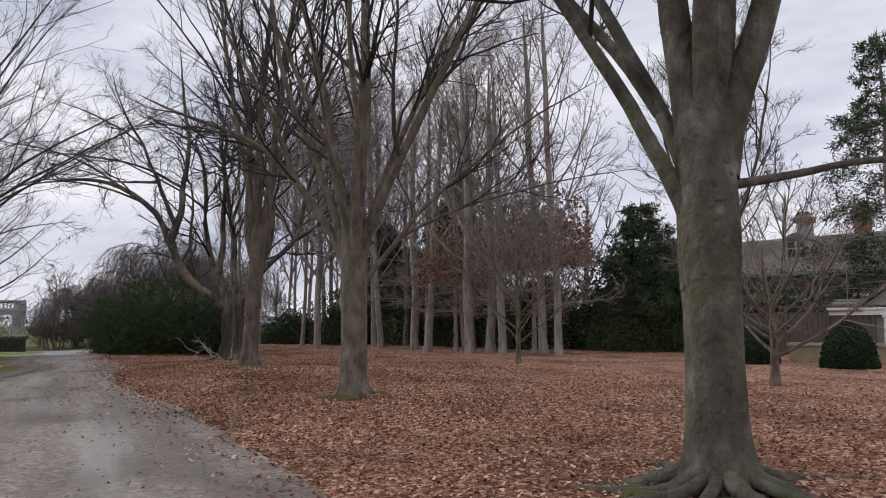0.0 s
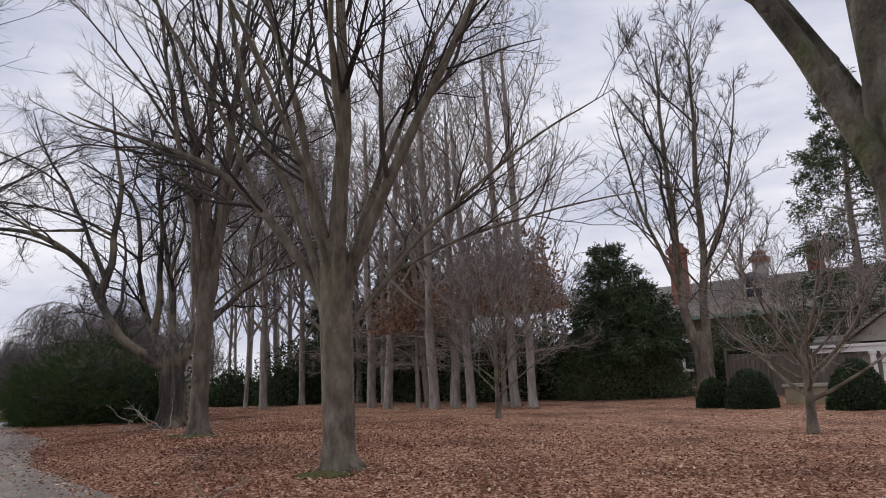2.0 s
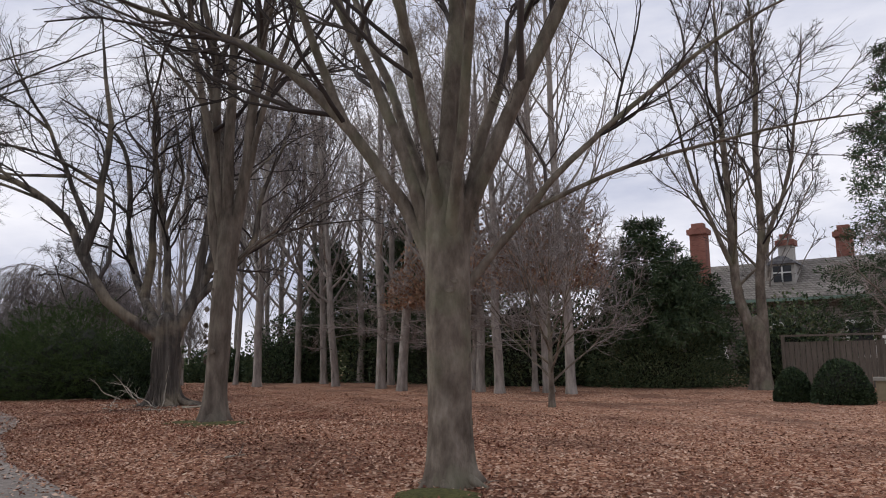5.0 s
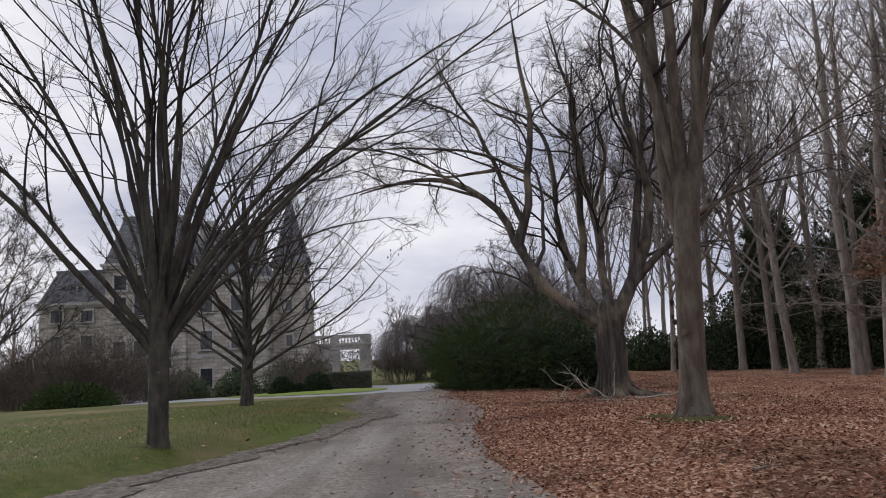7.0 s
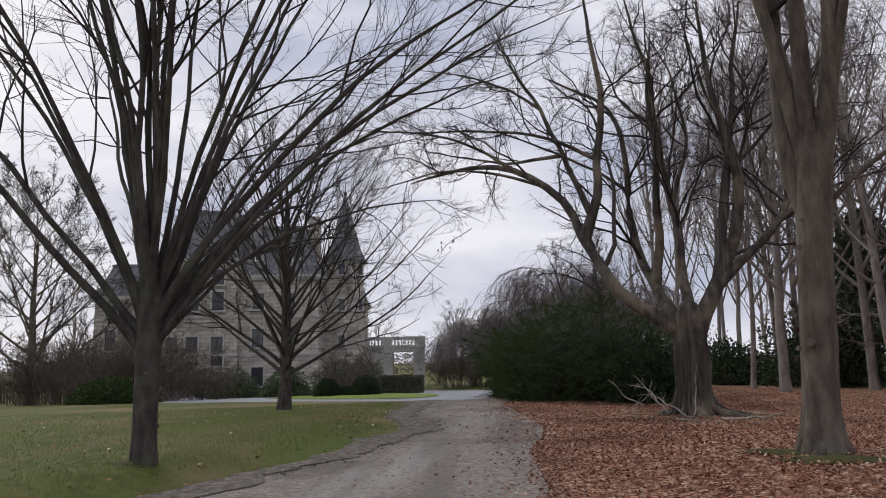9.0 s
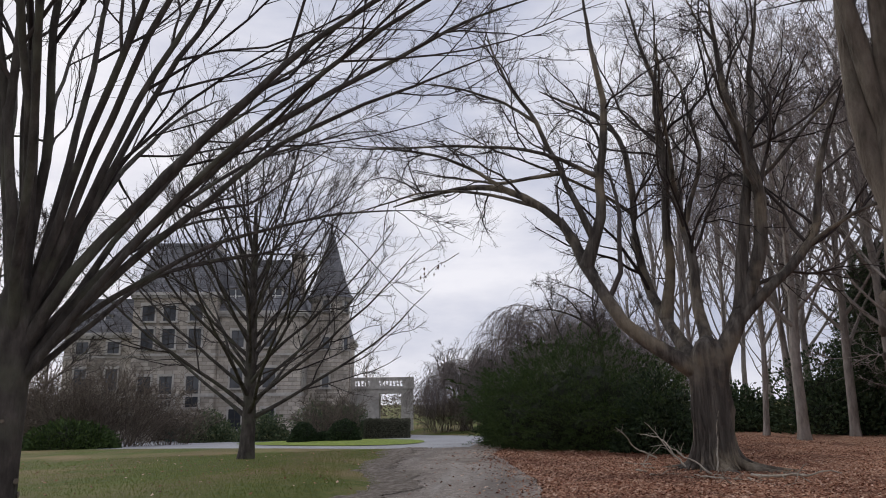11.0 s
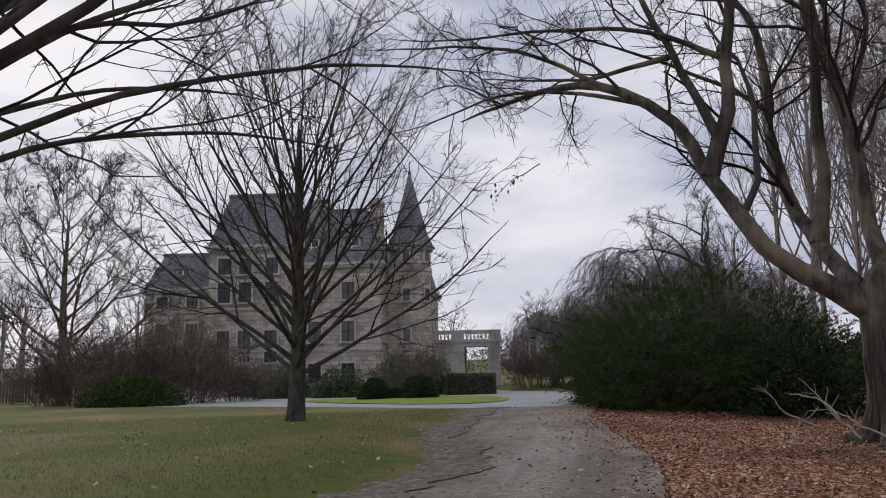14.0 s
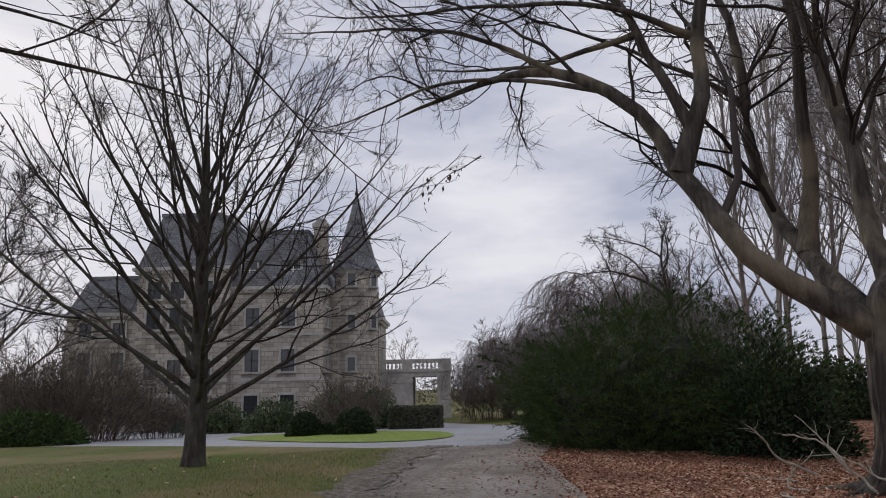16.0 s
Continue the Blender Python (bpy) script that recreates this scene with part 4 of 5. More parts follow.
# ---------------------------------------------------------------- building materials
def stone_mat(name, c1, c2, mortar, bw, bh, scale=1.0):
    m = mat(name, [(0.3, c1), (0.7, c2)], 1.6, detail=8, rough=0.92, bump=0, spots=((0.12, 0.115, 0.105), 0.45), spot_scale=0.35)
    n, l = m.node_tree.nodes, m.node_tree.links
    b = n["Principled BSDF"]
    src = b.inputs["Base Color"].links[0].from_socket
    co = n.new("ShaderNodeTexCoord")
    sep = n.new("ShaderNodeSeparateXYZ")
    add = n.new("ShaderNodeMath")
    com = n.new("ShaderNodeCombineXYZ")
    l.new(co.outputs["Object"], sep.inputs[0])
    l.new(sep.outputs["X"], add.inputs[0])
    l.new(sep.outputs["Y"], add.inputs[1])
    l.new(add.outputs[0], com.inputs["X"])
    l.new(sep.outputs["Z"], com.inputs["Y"])
    br = n.new("ShaderNodeTexBrick")
    br.inputs["Scale"].default_value = scale
    br.inputs["Brick Width"].default_value = bw
    br.inputs["Row Height"].default_value = bh
    br.inputs["Mortar Size"].default_value = 0.018
    br.inputs["Color1"].default_value = (1.15, 1.13, 1.1, 1)
    br.inputs["Color2"].default_value = (0.72, 0.7, 0.68, 1)
    br.inputs["Mortar"].default_value = (*mortar, 1)
    l.new(com.outputs[0], br.inputs["Vector"])
    mul = n.new("ShaderNodeMixRGB")
    mul.blend_type = "MULTIPLY"
    mul.inputs[0].default_value = 1
    l.new(src, mul.inputs[1])
    l.new(br.outputs["Color"], mul.inputs[2])
    l.new(mul.outputs["Color"], b.inputs["Base Color"])
    bp = n.new("ShaderNodeBump")
    bp.inputs["Strength"].default_value = 0.8
    bp.inputs["Distance"].default_value = 0.03
    l.new(br.outputs["Color"], bp.inputs["Height"])
    l.new(bp.outputs["Normal"], b.inputs["Normal"])
    return m


STONE = stone_mat("rough_grey_stone", (0.4, 0.365, 0.32), (0.6, 0.555, 0.5), (0.5, 0.48, 0.46), 0.62, 0.31)
ASHLAR = mat("smooth_limestone", [(0.3, (0.396, 0.372, 0.342)), (0.7, (0.564, 0.54, 0.504))], 3, rough=0.9, bump=0.3, spots=((0.2, 0.19, 0.17), 0.5), spot_scale=0.8)
SLATE = stone_mat("blue_grey_slate", (0.17, 0.175, 0.195), (0.27, 0.275, 0.3), (0.6, 0.6, 0.6), 0.28, 0.18)
SHINGLE = stone_mat("weathered_shingle", (0.2, 0.185, 0.165), (0.31, 0.29, 0.265), (0.5, 0.48, 0.46), 0.2, 0.14)
BRICK = stone_mat("red_chimney_brick", (0.22, 0.1, 0.08), (0.31, 0.15, 0.12), (1.1, 1.0, 0.95), 0.22, 0.075)
STUCCO = mat("grey_stucco", [(0.3, (0.28, 0.26, 0.22)), (0.7, (0.4, 0.38, 0.33))], 3, rough=0.93, bump=0.3, spots=((0.2, 0.18, 0.13), 0.5), spot_scale=0.7)
OCHRE = mat("ochre_garden_wall", [(0.3, (0.22, 0.18, 0.115)), (0.7, (0.36, 0.3, 0.2))], 3, rough=0.93, bump=0.3, spots=((0.14, 0.13, 0.08), 0.5), spot_scale=0.7)
WHITE = mat("white_paint", [(0.3, (0.68, 0.68, 0.66)), (0.7, (0.82, 0.82, 0.8))], 3, rough=0.6, bump=0.1, spots=((0.5, 0.5, 0.47), 0.4), spot_scale=1.5)
BOARD = mat("weathered_board", [(0.3, (0.085, 0.07, 0.055)), (0.7, (0.17, 0.145, 0.12))], 4, rough=0.93, bump=0.4, stretch=(6, 6, 0.5))
GLASS = mat("dark_window_glass", [(0.3, (0.03, 0.033, 0.038)), (0.7, (0.06, 0.065, 0.075))], 0.7, rough=0.08, bump=0, spec=0.6)
DARKDOOR = mat("dark_door_paint", [(0.3, (0.03, 0.03, 0.03)), (0.7, (0.055, 0.05, 0.048))], 3, rough=0.6, bump=0.1)
BIN_GREEN = mat("green_plastic", [(0.3, (0.02, 0.09, 0.07)), (0.7, (0.035, 0.13, 0.1))], 3, rough=0.5, bump=0.05)
BLUE = mat("faded_blue_plastic", [(0.3, (0.12, 0.2, 0.3)), (0.7, (0.2, 0.3, 0.42))], 3, rough=0.5, bump=0.05)
COPPER_ROOF = mat("green_copper_trim", [(0.3, (0.14, 0.22, 0.18)), (0.7, (0.24, 0.33, 0.28))], 3, rough=0.8, bump=0.1)


def box(bm, x0, x1, y0, y1, z0, z1, top=None):
    """A box in bm; top = (dx, dy) draws its upper face in by so much on each side."""
    tx, ty = top or (0, 0)
    c = [(x0, y0, z0), (x1, y0, z0), (x1, y1, z0), (x0, y1, z0), (x0 + tx, y0 + ty, z1), (x1 - tx, y0 + ty, z1), (x1 - tx, y1 - ty, z1), (x0 + tx, y1 - ty, z1)]
    v = [bm.verts.new(p) for p in c]
    for f in ((3, 2, 1, 0), (4, 5, 6, 7), (0, 1, 5, 4), (1, 2, 6, 5), (2, 3, 7, 6), (3, 0, 4, 7)):
        bm.faces.new([v[i] for i in f])


def boxes(*args):
    bm = bmesh.new()
    for a in args:
        box(bm, *a)
    return bm


def lathe(bm, cx, cy, profile, n=20):
    rings = []
    for r, z in profile:
        rings.append([bm.verts.new((cx + r * math.cos(2 * math.pi * k / n), cy + r * math.sin(2 * math.pi * k / n), z)) for k in range(n)])
    for a, b in zip(rings, rings[1:]):
        for k in range(n):
            bm.faces.new((a[k], a[(k + 1) % n], b[(k + 1) % n], b[k]))
    bm.faces.new(rings[-1])
    return bm


def window(parent, x, y, z, w, h, ang=0.0, depth=0.12, bars=True, stone=None, rows=2):
    """A window on a wall: x, y, z the middle of its sill, ang the way it faces (0: towards -y)."""
    win = part("window", boxes((-w / 2 - 0.14, -w / 2, -depth, 0.02, 0, h), (w / 2, w / 2 + 0.14, -depth, 0.02, 0, h), (-w / 2 - 0.14, w / 2 + 0.14, -depth - 0.03, 0.02, h, h + 0.2)), stone or ASHLAR, parent)
    win.matrix_basis = pose(x, y, z, 0, 0, ang)
    part("pane", boxes((-w / 2, w / 2, -0.035, 0.0, 0.0, h)), GLASS, win)
    part("sill", boxes((-w / 2 - 0.2, w / 2 + 0.2, -depth - 0.1, 0.02, -0.14, 0)), stone or ASHLAR, win)
    if bars:
        lines = [(-0.03, 0.03, -0.07, -0.036, 0, h)] + [(-w / 2, w / 2, -0.066, -0.036, h * k / rows - 0.03, h * k / rows + 0.03) for k in range(1, rows)]
        part("glazing", boxes(*lines), DARKDOOR, win)
    return win


# ---------------------------------------------------------------- the mansion
mansion = new("mansion")
mansion.matrix_basis = pose(-58.4, 26.1, -0.85, 0, 0, 74.2)
tagged(mansion, "large rough grey stone mansion with slate roofs and turret", "mansion")


def block(name, x0, x1, y0, y1, eave, top, inset, base=0.0):
    wall = part("wall", boxes((x0, x1, y0, y1, base - 0.6, eave)), STONE, mansion)
    part("cornice", boxes((x0 - 0.18, x1 + 0.18, y0 - 0.18, y1 + 0.18, eave - 0.42, eave - 0.22), (x0 - 0.34, x1 + 0.34, y0 - 0.34, y1 + 0.34, eave - 0.219, eave + 0.02)), ASHLAR, wall)
    n = int((x1 - x0) / 0.5)
    for k in range(n + 1):
        part("corbel", boxes((x0 + 0.5 * k, x0 + 0.5 * k + 0.22, y0 - 0.3, y0 - 0.185, eave - 0.4, eave - 0.225)), ASHLAR, wall)
    part("string_course", boxes((x0 - 0.07, x1 + 0.07, y0 - 0.07, y1 + 0.07, 3.25, 3.5), (x0 - 0.06, x1 + 0.06, y0 - 0.06, y1 + 0.06, 6.35, 6.52)), ASHLAR, wall)
    roof = part("roof", boxes((x0 - 0.1, x1 + 0.1, y0 - 0.1, y1 + 0.1, eave + 0.021, top, (inset, inset))), SLATE, mansion)
    part("roof_curb", boxes((x0 + inset - 0.2, x1 - inset + 0.2, y0 + inset - 0.2, y1 - inset + 0.2, top - 0.1, top + 0.16)), SLATE, roof)
    return wall, roof


right_wall, right_roof = block("right", -6.4, 0, 0.0, 11, 9.8, 14.0, 1.5)
mid_wall, mid_roof = block("middle", -12.8, -6.42, -0.7, 11, 11.2, 15.2, 1.2)
left_wall, left_roof = block("left", -18.6, -12.82, 1.2, 10, 8.3, 11.0, 1.1)
bay_wall, bay_roof = block("bay", 1.2, 3.4, 5.4, 11, 8.0, 10.4, 0.7)

part("wall", boxes((0.004, 0.9, 2.9, 6.0, -0.6, 9.75)), STONE, mansion)
turret = part("turret", lathe(bmesh.new(), 1.8, 4.2, [(1.76, -0.6), (1.76, 0.8), (1.62, 0.9), (1.62, 3.2), (1.7, 3.25), (1.7, 3.5), (1.62, 3.55), (1.62, 9.3), (1.72, 9.36), (1.72, 9.6), (1.62, 9.65), (1.62, 11.3), (1.3, 11.35)], 28), STONE, mansion)
part("turret_cornice", lathe(bmesh.new(), 1.8, 4.2, [(1.63, 10.95), (1.82, 11.1), (1.9, 11.32), (1.3, 11.33)], 28), ASHLAR, turret)
part("spire", lathe(bmesh.new(), 1.8, 4.2, [(2.02, 11.3), (1.8, 11.6), (1.42, 12.4), (0.78, 14.8), (0.16, 17.2), (0.05, 17.5)], 28), SLATE, turret)
part("finial", lathe(bmesh.new(), 1.8, 4.2, [(0.09, 17.4), (0.16, 17.6), (0.05, 17.75), (0.03, 18.5), (0.005, 18.7)], 10), DARKDOOR, turret)
for a, z in ((-95, 10.1), (-95, 7.0), (-95, 3.9), (-35, 10.1), (-35, 7.0)):
    window(turret, 1.8 + 1.63 * math.cos(radians(a)), 4.2 + 1.63 * math.sin(radians(a)), z, 0.55, 0.95, a + 90, bars=False)
for x in (-4.9, -2.4):
    for z, h in ((0.8, 1.5), (3.9, 1.5), (7.0, 1.3)):
        window(right_wall, x, 0.0, z, 0.95, h)
for y in (1.1, 2.3):
    for z, h in ((0.9, 1.4), (3.9, 1.4), (7.0, 1.3)):
        window(right_wall, 0.0, y, z, 0.6, h, 90)
for x in (-11.6, -10.0, -8.0):
    for z, h in ((2.5, 2.3), (6.9, 1.5), (9.0, 1.2)):
        window(mid_wall, x, -0.7, z, 0.95, h)
for x in (-17.2, -14.8):
    for z, h in ((0.9, 1.5), (3.9, 1.6), (6.7, 0.9)):
        window(left_wall, x, 1.2, z, 0.9, h)
for z in (1.0, 4.0):
    window(bay_wall, 2.5, 5.4, z, 0.7, 1.5)
    window(bay_wall, 3.4, 7.0, z, 0.7, 1.5, 90)


def dormer(parent, x, y, z, w, h):
    d = part("dormer", boxes((x - w / 2 - 0.16, x + w / 2 + 0.16, y, y + 1.6, z, z + h)), ASHLAR, parent)
    bm = bmesh.new()
    lo, hi = x - w / 2 - 0.3, x + w / 2 + 0.3
    pts = [(lo + (hi - lo) * k / 10, z + h + 0.42 * math.sin(math.pi * k / 10)) for k in range(11)]
    a = [bm.verts.new((px, y - 0.18, pz + 0.004)) for px, pz in pts]
    b = [bm.verts.new((px, y + 2.0, pz + 0.004)) for px, pz in pts]
    for k in range(10):
        bm.faces.new((a[k], a[k + 1], b[k + 1], b[k]))
    bm.faces.new(a[::-1])
    bm.faces.new(b)
    bm.faces.new((a[0], b[0], b[-1], a[-1]))
    part("dormer_roof", bm, SLATE, d)
    part("pane", boxes((x - w / 2, x + w / 2, y - 0.03, y - 0.004, z + 0.15, z + h - 0.1)), GLASS, d)
    part("window_frame", boxes((x - 0.04, x + 0.04, y - 0.07, y - 0.031, z + 0.15, z + h - 0.1), (x - w / 2, x + w / 2, y - 0.066, y - 0.031, z + h * 0.55, z + h * 0.55 + 0.07)), WHITE, d)
    return d


dormer(right_roof, -5.3, 0.35, 10.2, 1.0, 1.5)
dormer(right_roof, -2.2, 0.35, 10.2, 1.0, 1.5)
dormer(mid_roof, -9.6, 0.1, 11.7, 1.1, 1.7)
dormer(left_roof, -15.8, 1.6, 8.6, 0.9, 1.2)


def chimney(parent, x, y, z0, z1, w, d, material, cap):
    c = part("chimney", boxes((x - w / 2, x + w / 2, y - d / 2, y + d / 2, z0, z1)), material, parent)
    part("chimney_cap", boxes((x - w / 2 - 0.12, x + w / 2 + 0.12, y - d / 2 - 0.12, y + d / 2 + 0.12, z1 - 0.4, z1 - 0.1), (x - w / 2 + 0.1, x + w / 2 - 0.1, y - d / 2 + 0.1, y + d / 2 - 0.1, z1 - 0.099, z1 + 0.25)), cap, c)
    return c


chimney(mansion, -5.4, 4.0, 12.0, 15.2, 1.5, 1.1, ASHLAR, ASHLAR)
chimney(mansion, -0.7, 3.0, 11.0, 15.0, 0.95, 0.9, STONE, ASHLAR)
chimney(mansion, -8.6, 6.0, 13.0, 16.2, 1.4, 1.1, ASHLAR, ASHLAR)

balcony = part("balcony", boxes((-13.0, -8.8, -2.0, -0.72, 1.9, 2.15)), ASHLAR, mansion)
part("balcony_rail", boxes((-13.0, -8.8, -2.0, -1.82, 2.95, 3.1), (-13.0, -12.8, -2.0, -1.8, 2.15, 2.95), (-9.0, -8.8, -2.0, -1.8, 2.15, 2.95)), ASHLAR, balcony)
for k in range(13):
    part("baluster", lathe(bmesh.new(), -12.6 + 0.29 * k, -1.9, [(0.06, 2.15), (0.1, 2.4), (0.05, 2.65), (0.08, 2.95)], 8), ASHLAR, balcony)
for x in (-12.8, -10.9, -9.0):
    part("balcony_pier", boxes((x - 0.2, x + 0.2, -1.95, -1.55, -0.6, 1.899)), STONE, balcony)

# carriage porch
porch = part("porch", boxes((3.41, 8.8, 6.6, 11.0, 3.45, 3.8)), ASHLAR, mansion)
part("entablature", boxes((3.41, 8.9, 6.5, 11.1, 3.801, 4.05)), ASHLAR, porch)
for x0, x1 in ((3.42, 5.85), (7.75, 8.8)):
    for y0, y1 in ((6.6, 7.5), (10.1, 11.0)):
        pier = part("pier", boxes((x0, x1, y0, y1, -0.6, 3.449)), ASHLAR, porch)
        part("capital", boxes((x0 - 0.06, x1 + 0.06, y0 - 0.06, y1 + 0.06, 3.0, 3.2)), ASHLAR, pier)
        part("pier_base", boxes((x0 - 0.06, x1 + 0.06, y0 - 0.06, y1 + 0.06, -0.3, 0.35)), ASHLAR, pier)
part("balustrade_rail", boxes((3.41, 8.85, 6.55, 6.8, 4.61, 4.8), (8.6, 8.85, 6.8, 11.05, 4.61, 4.8), (3.41, 8.85, 10.8, 11.05, 4.61, 4.8)), ASHLAR, porch)
for x0, x1 in ((3.41, 3.8), (5.0, 5.85), (7.9, 8.85)):
    part("balustrade_panel", boxes((x0, x1, 6.56, 6.79, 4.051, 4.609)), ASHLAR, porch)
for k in range(15):
    x = 3.95 + 0.305 * k
    if not 4.95 < x < 6.05:
        part("baluster", lathe(bmesh.new(), x, 6.68, [(0.05, 4.051), (0.09, 4.25), (0.045, 4.43), (0.07, 4.609)], 8), ASHLAR, porch)

# ---------------------------------------------------------------- garden pavilion, wall, house
pavilion = new("garden_pavilion")
pavilion.location = (8.3, 47.0, -0.5)
tagged(pavilion, "grey stucco garden pavilion with white columns and fan window", "pavilion")
part("wall", boxes((-3.6, 5.2, 0, 5, -0.2, 2.35)), STUCCO, pavilion)
gb = bmesh.new()
tri = [(-2.6, 2.6), (2.6, 2.6), (0, 4.45)]
fa = [gb.verts.new((x, 0.0, z)) for x, z in tri]
ba = [gb.verts.new((x, 5.0, z)) for x, z in tri]
gb.faces.new(fa)
gb.faces.new(ba[::-1])
for k in range(3):
    gb.faces.new((fa[(k + 1) % 3], fa[k], ba[k], ba[(k + 1) % 3]))
part("gable", gb, STUCCO, pavilion)
rb = bmesh.new()
for sgn in (-1, 1):
    q = [(sgn * 0, 4.5), (sgn * 2.95, 2.42), (sgn * 2.95, 2.56), (sgn * 0, 4.66)]
    f1 = [rb.verts.new((x, -0.3, z)) for x, z in q]
    f2 = [rb.verts.new((x, 5.3, z)) for x, z in q]
    rb.faces.new(f1)
    rb.faces.new(f2[::-1])
    for k in range(4):
        rb.faces.new((f1[(k + 1) % 4], f1[k], f2[k], f2[(k + 1) % 4]))
part("roof", rb, SHINGLE, pavilion)
part("wing_roof", boxes((-4.0, -2.6, -0.3, 5.3, 2.36, 2.9, (0.1, 1.2))), SHINGLE, pavilion)
part("wing_roof", boxes((2.6, 5.5, -0.3, 5.3, 2.36, 2.9, (0.1, 1.2))), SHINGLE, pavilion)
part("entablature", boxes((-3.9, 2.6, -0.22, -0.004, 2.2, 2.42), (-3.95, 2.65, -0.3, -0.004, 2.42, 2.52)), WHITE, pavilion, "white painted moulding")
arch = bmesh.new()
N = 20
for r0, r1, y0, y1 in ((0.92, 1.14, -0.2, -0.005),):
    ring = []
    for k in range(N + 1):
        a = math.pi * k / N
        ring.append([arch.verts.new((r * math.cos(a), y, 2.53 + r * math.sin(a))) for r in (r0, r1) for y in (y0, y1)])
    for p, q in zip(ring, ring[1:]):
        arch.faces.new((p[0], p[2], q[2], q[0]))
        arch.faces.new((p[2], p[3], q[3], q[2]))
        arch.faces.new((p[0], q[0], q[1], p[1]))
fan = part("fan_window", arch, WHITE, pavilion, "white arched fan window")
fg = bmesh.new()
fg.faces.new([fg.verts.new((0.92 * math.cos(math.pi * k / N), -0.02, 2.53 + 0.92 * math.sin(math.pi * k / N))) for k in range(N + 1)])
part("pane", fg, GLASS, fan)
sp = bmesh.new()
for k in range(1, 7):
    a = math.pi * k / 7
    v = [sp.verts.new((r * math.cos(a) + s * 0.022 * math.sin(a), -0.05, 2.53 + r * math.sin(a) - s * 0.022 * math.cos(a))) for r, s in ((0.1, 1), (0.92, 1), (0.92, -1), (0.1, -1))]
    sp.faces.new(v)
bmesh.ops.solidify(sp, geom=sp.faces[:], thickness=0.02)
part("glazing", sp, WHITE, fan)
for x in (-1.75, -1.35, 1.35, 1.75):
    col = part("column", lathe(bmesh.new(), x, -0.2, [(0.15, 0.1), (0.13, 0.2), (0.13, 1.2), (0.11, 2.05), (0.15, 2.1), (0.16, 2.199)], 14), WHITE, pavilion)
    part("plinth", boxes((x - 0.18, x + 0.18, -0.38, -0.02, -0.1, 0.12)), WHITE, col)
door = part("door", boxes((-0.55, 0.55, -0.06, -0.004, 0, 1.75)), DARKDOOR, pavilion, "dark panelled door")
part("door_frame", boxes((-0.72, -0.551, -0.1, -0.004, 0, 1.9), (0.551, 0.72, -0.1, -0.004, 0, 1.9), (-0.551, 0.551, -0.1, -0.004, 1.751, 1.9)), WHITE, door)
rw = bmesh.new()
for k in range(16):
    a, b = 2 * math.pi * k / 16, 2 * math.pi * (k + 1) / 16
    rw.faces.new([rw.verts.new((-2.9 + r * math.cos(t), -0.05, 1.35 + r * math.sin(t))) for r, t in ((0.2, a), (0.3, a), (0.3, b), (0.2, b))])
bmesh.ops.solidify(rw, geom=rw.faces[:], thickness=0.05)
ow = part("round_window", rw, WHITE, pavilion)
rg = bmesh.new()
rg.faces.new([rg.verts.new((-2.9 + 0.2 * math.cos(2 * math.pi * k / 16), -0.02, 1.35 + 0.2 * math.sin(2 * math.pi * k / 16))) for k in range(16)])
part("pane", rg, GLASS, ow)
part("glazing", boxes((-3.1, -2.7, -0.06, -0.03, 1.33, 1.37), (-2.92, -2.88, -0.058, -0.032, 1.15, 1.55)), WHITE, ow)

garden_wall = new("garden_wall")
garden_wall.location = (4.6, 41.0, 0.05)
tagged(garden_wall, "low ochre-stained stucco garden wall behind clipped shrubs", "garden wall")
part("wall", boxes((0, 20, 0, 0.35, -0.3, 0.55)), OCHRE, garden_wall)
part("coping", boxes((-0.06, 20.06, -0.06, 0.41, 0.551, 0.65)), STUCCO, garden_wall)

board_fence = new("board_fence")
board_fence.location = (0.9, 46.9, 0.1)
tagged(board_fence, "dark weathered board fence with a capping rail", "fence")
for k in range(26):
    part("board", boxes((k * 0.2, k * 0.2 + 0.185, 0, 0.03, 0, 1.75)), BOARD, board_fence)
for k in range(4):
    part("post", boxes((k * 1.72 - 0.06, k * 1.72 + 0.06, -0.1, -0.004, -0.1, 1.95)), BOARD, board_fence)
part("rail", boxes((-0.1, 5.3, -0.12, 0.1, 1.951, 2.03)), BOARD, board_fence)

house = new("shingled_house")
house.location = (-3.8, 64.4, -0.3)
house.scale = (1.2, 1.2, 1.2)
tagged(house, "grey shingled house with brick chimneys among the trees", "house")
hw = part("wall", boxes((-5.5, 7.5, 0, 8, -0.3, 4.1)), SHINGLE, house)
rb = bmesh.new()
prof = [(-0.5, 4.0), (4.0, 6.3), (8.5, 4.0), (8.5, 4.15), (4.0, 6.48), (-0.5, 4.15)]
f1 = [rb.verts.new((-5.9, y, z)) for y, z in prof]
f2 = [rb.verts.new((7.9, y, z)) for y, z in prof]
rb.faces.new(f1)
rb.faces.new(f2[::-1])
for k in range(6):
    rb.faces.new((f1[(k + 1) % 6], f1[k], f2[k], f2[(k + 1) % 6]))
hr = part("roof", rb, SHINGLE, house)
part("gutter", boxes((-5.9, 7.9, -0.62, -0.505, 3.95, 4.1)), COPPER_ROOF, house, "green copper gutter")
gw = bmesh.new()
for x in (-5.5, 7.5):
    a = [gw.verts.new((x + 0.01, y, z)) for y, z in ((0, 4.1), (8, 4.1), (4, 6.25))]
    gw.faces.new(a)
bmesh.ops.solidify(gw, geom=gw.faces[:], thickness=0.1)
part("gable", gw, SHINGLE, house)
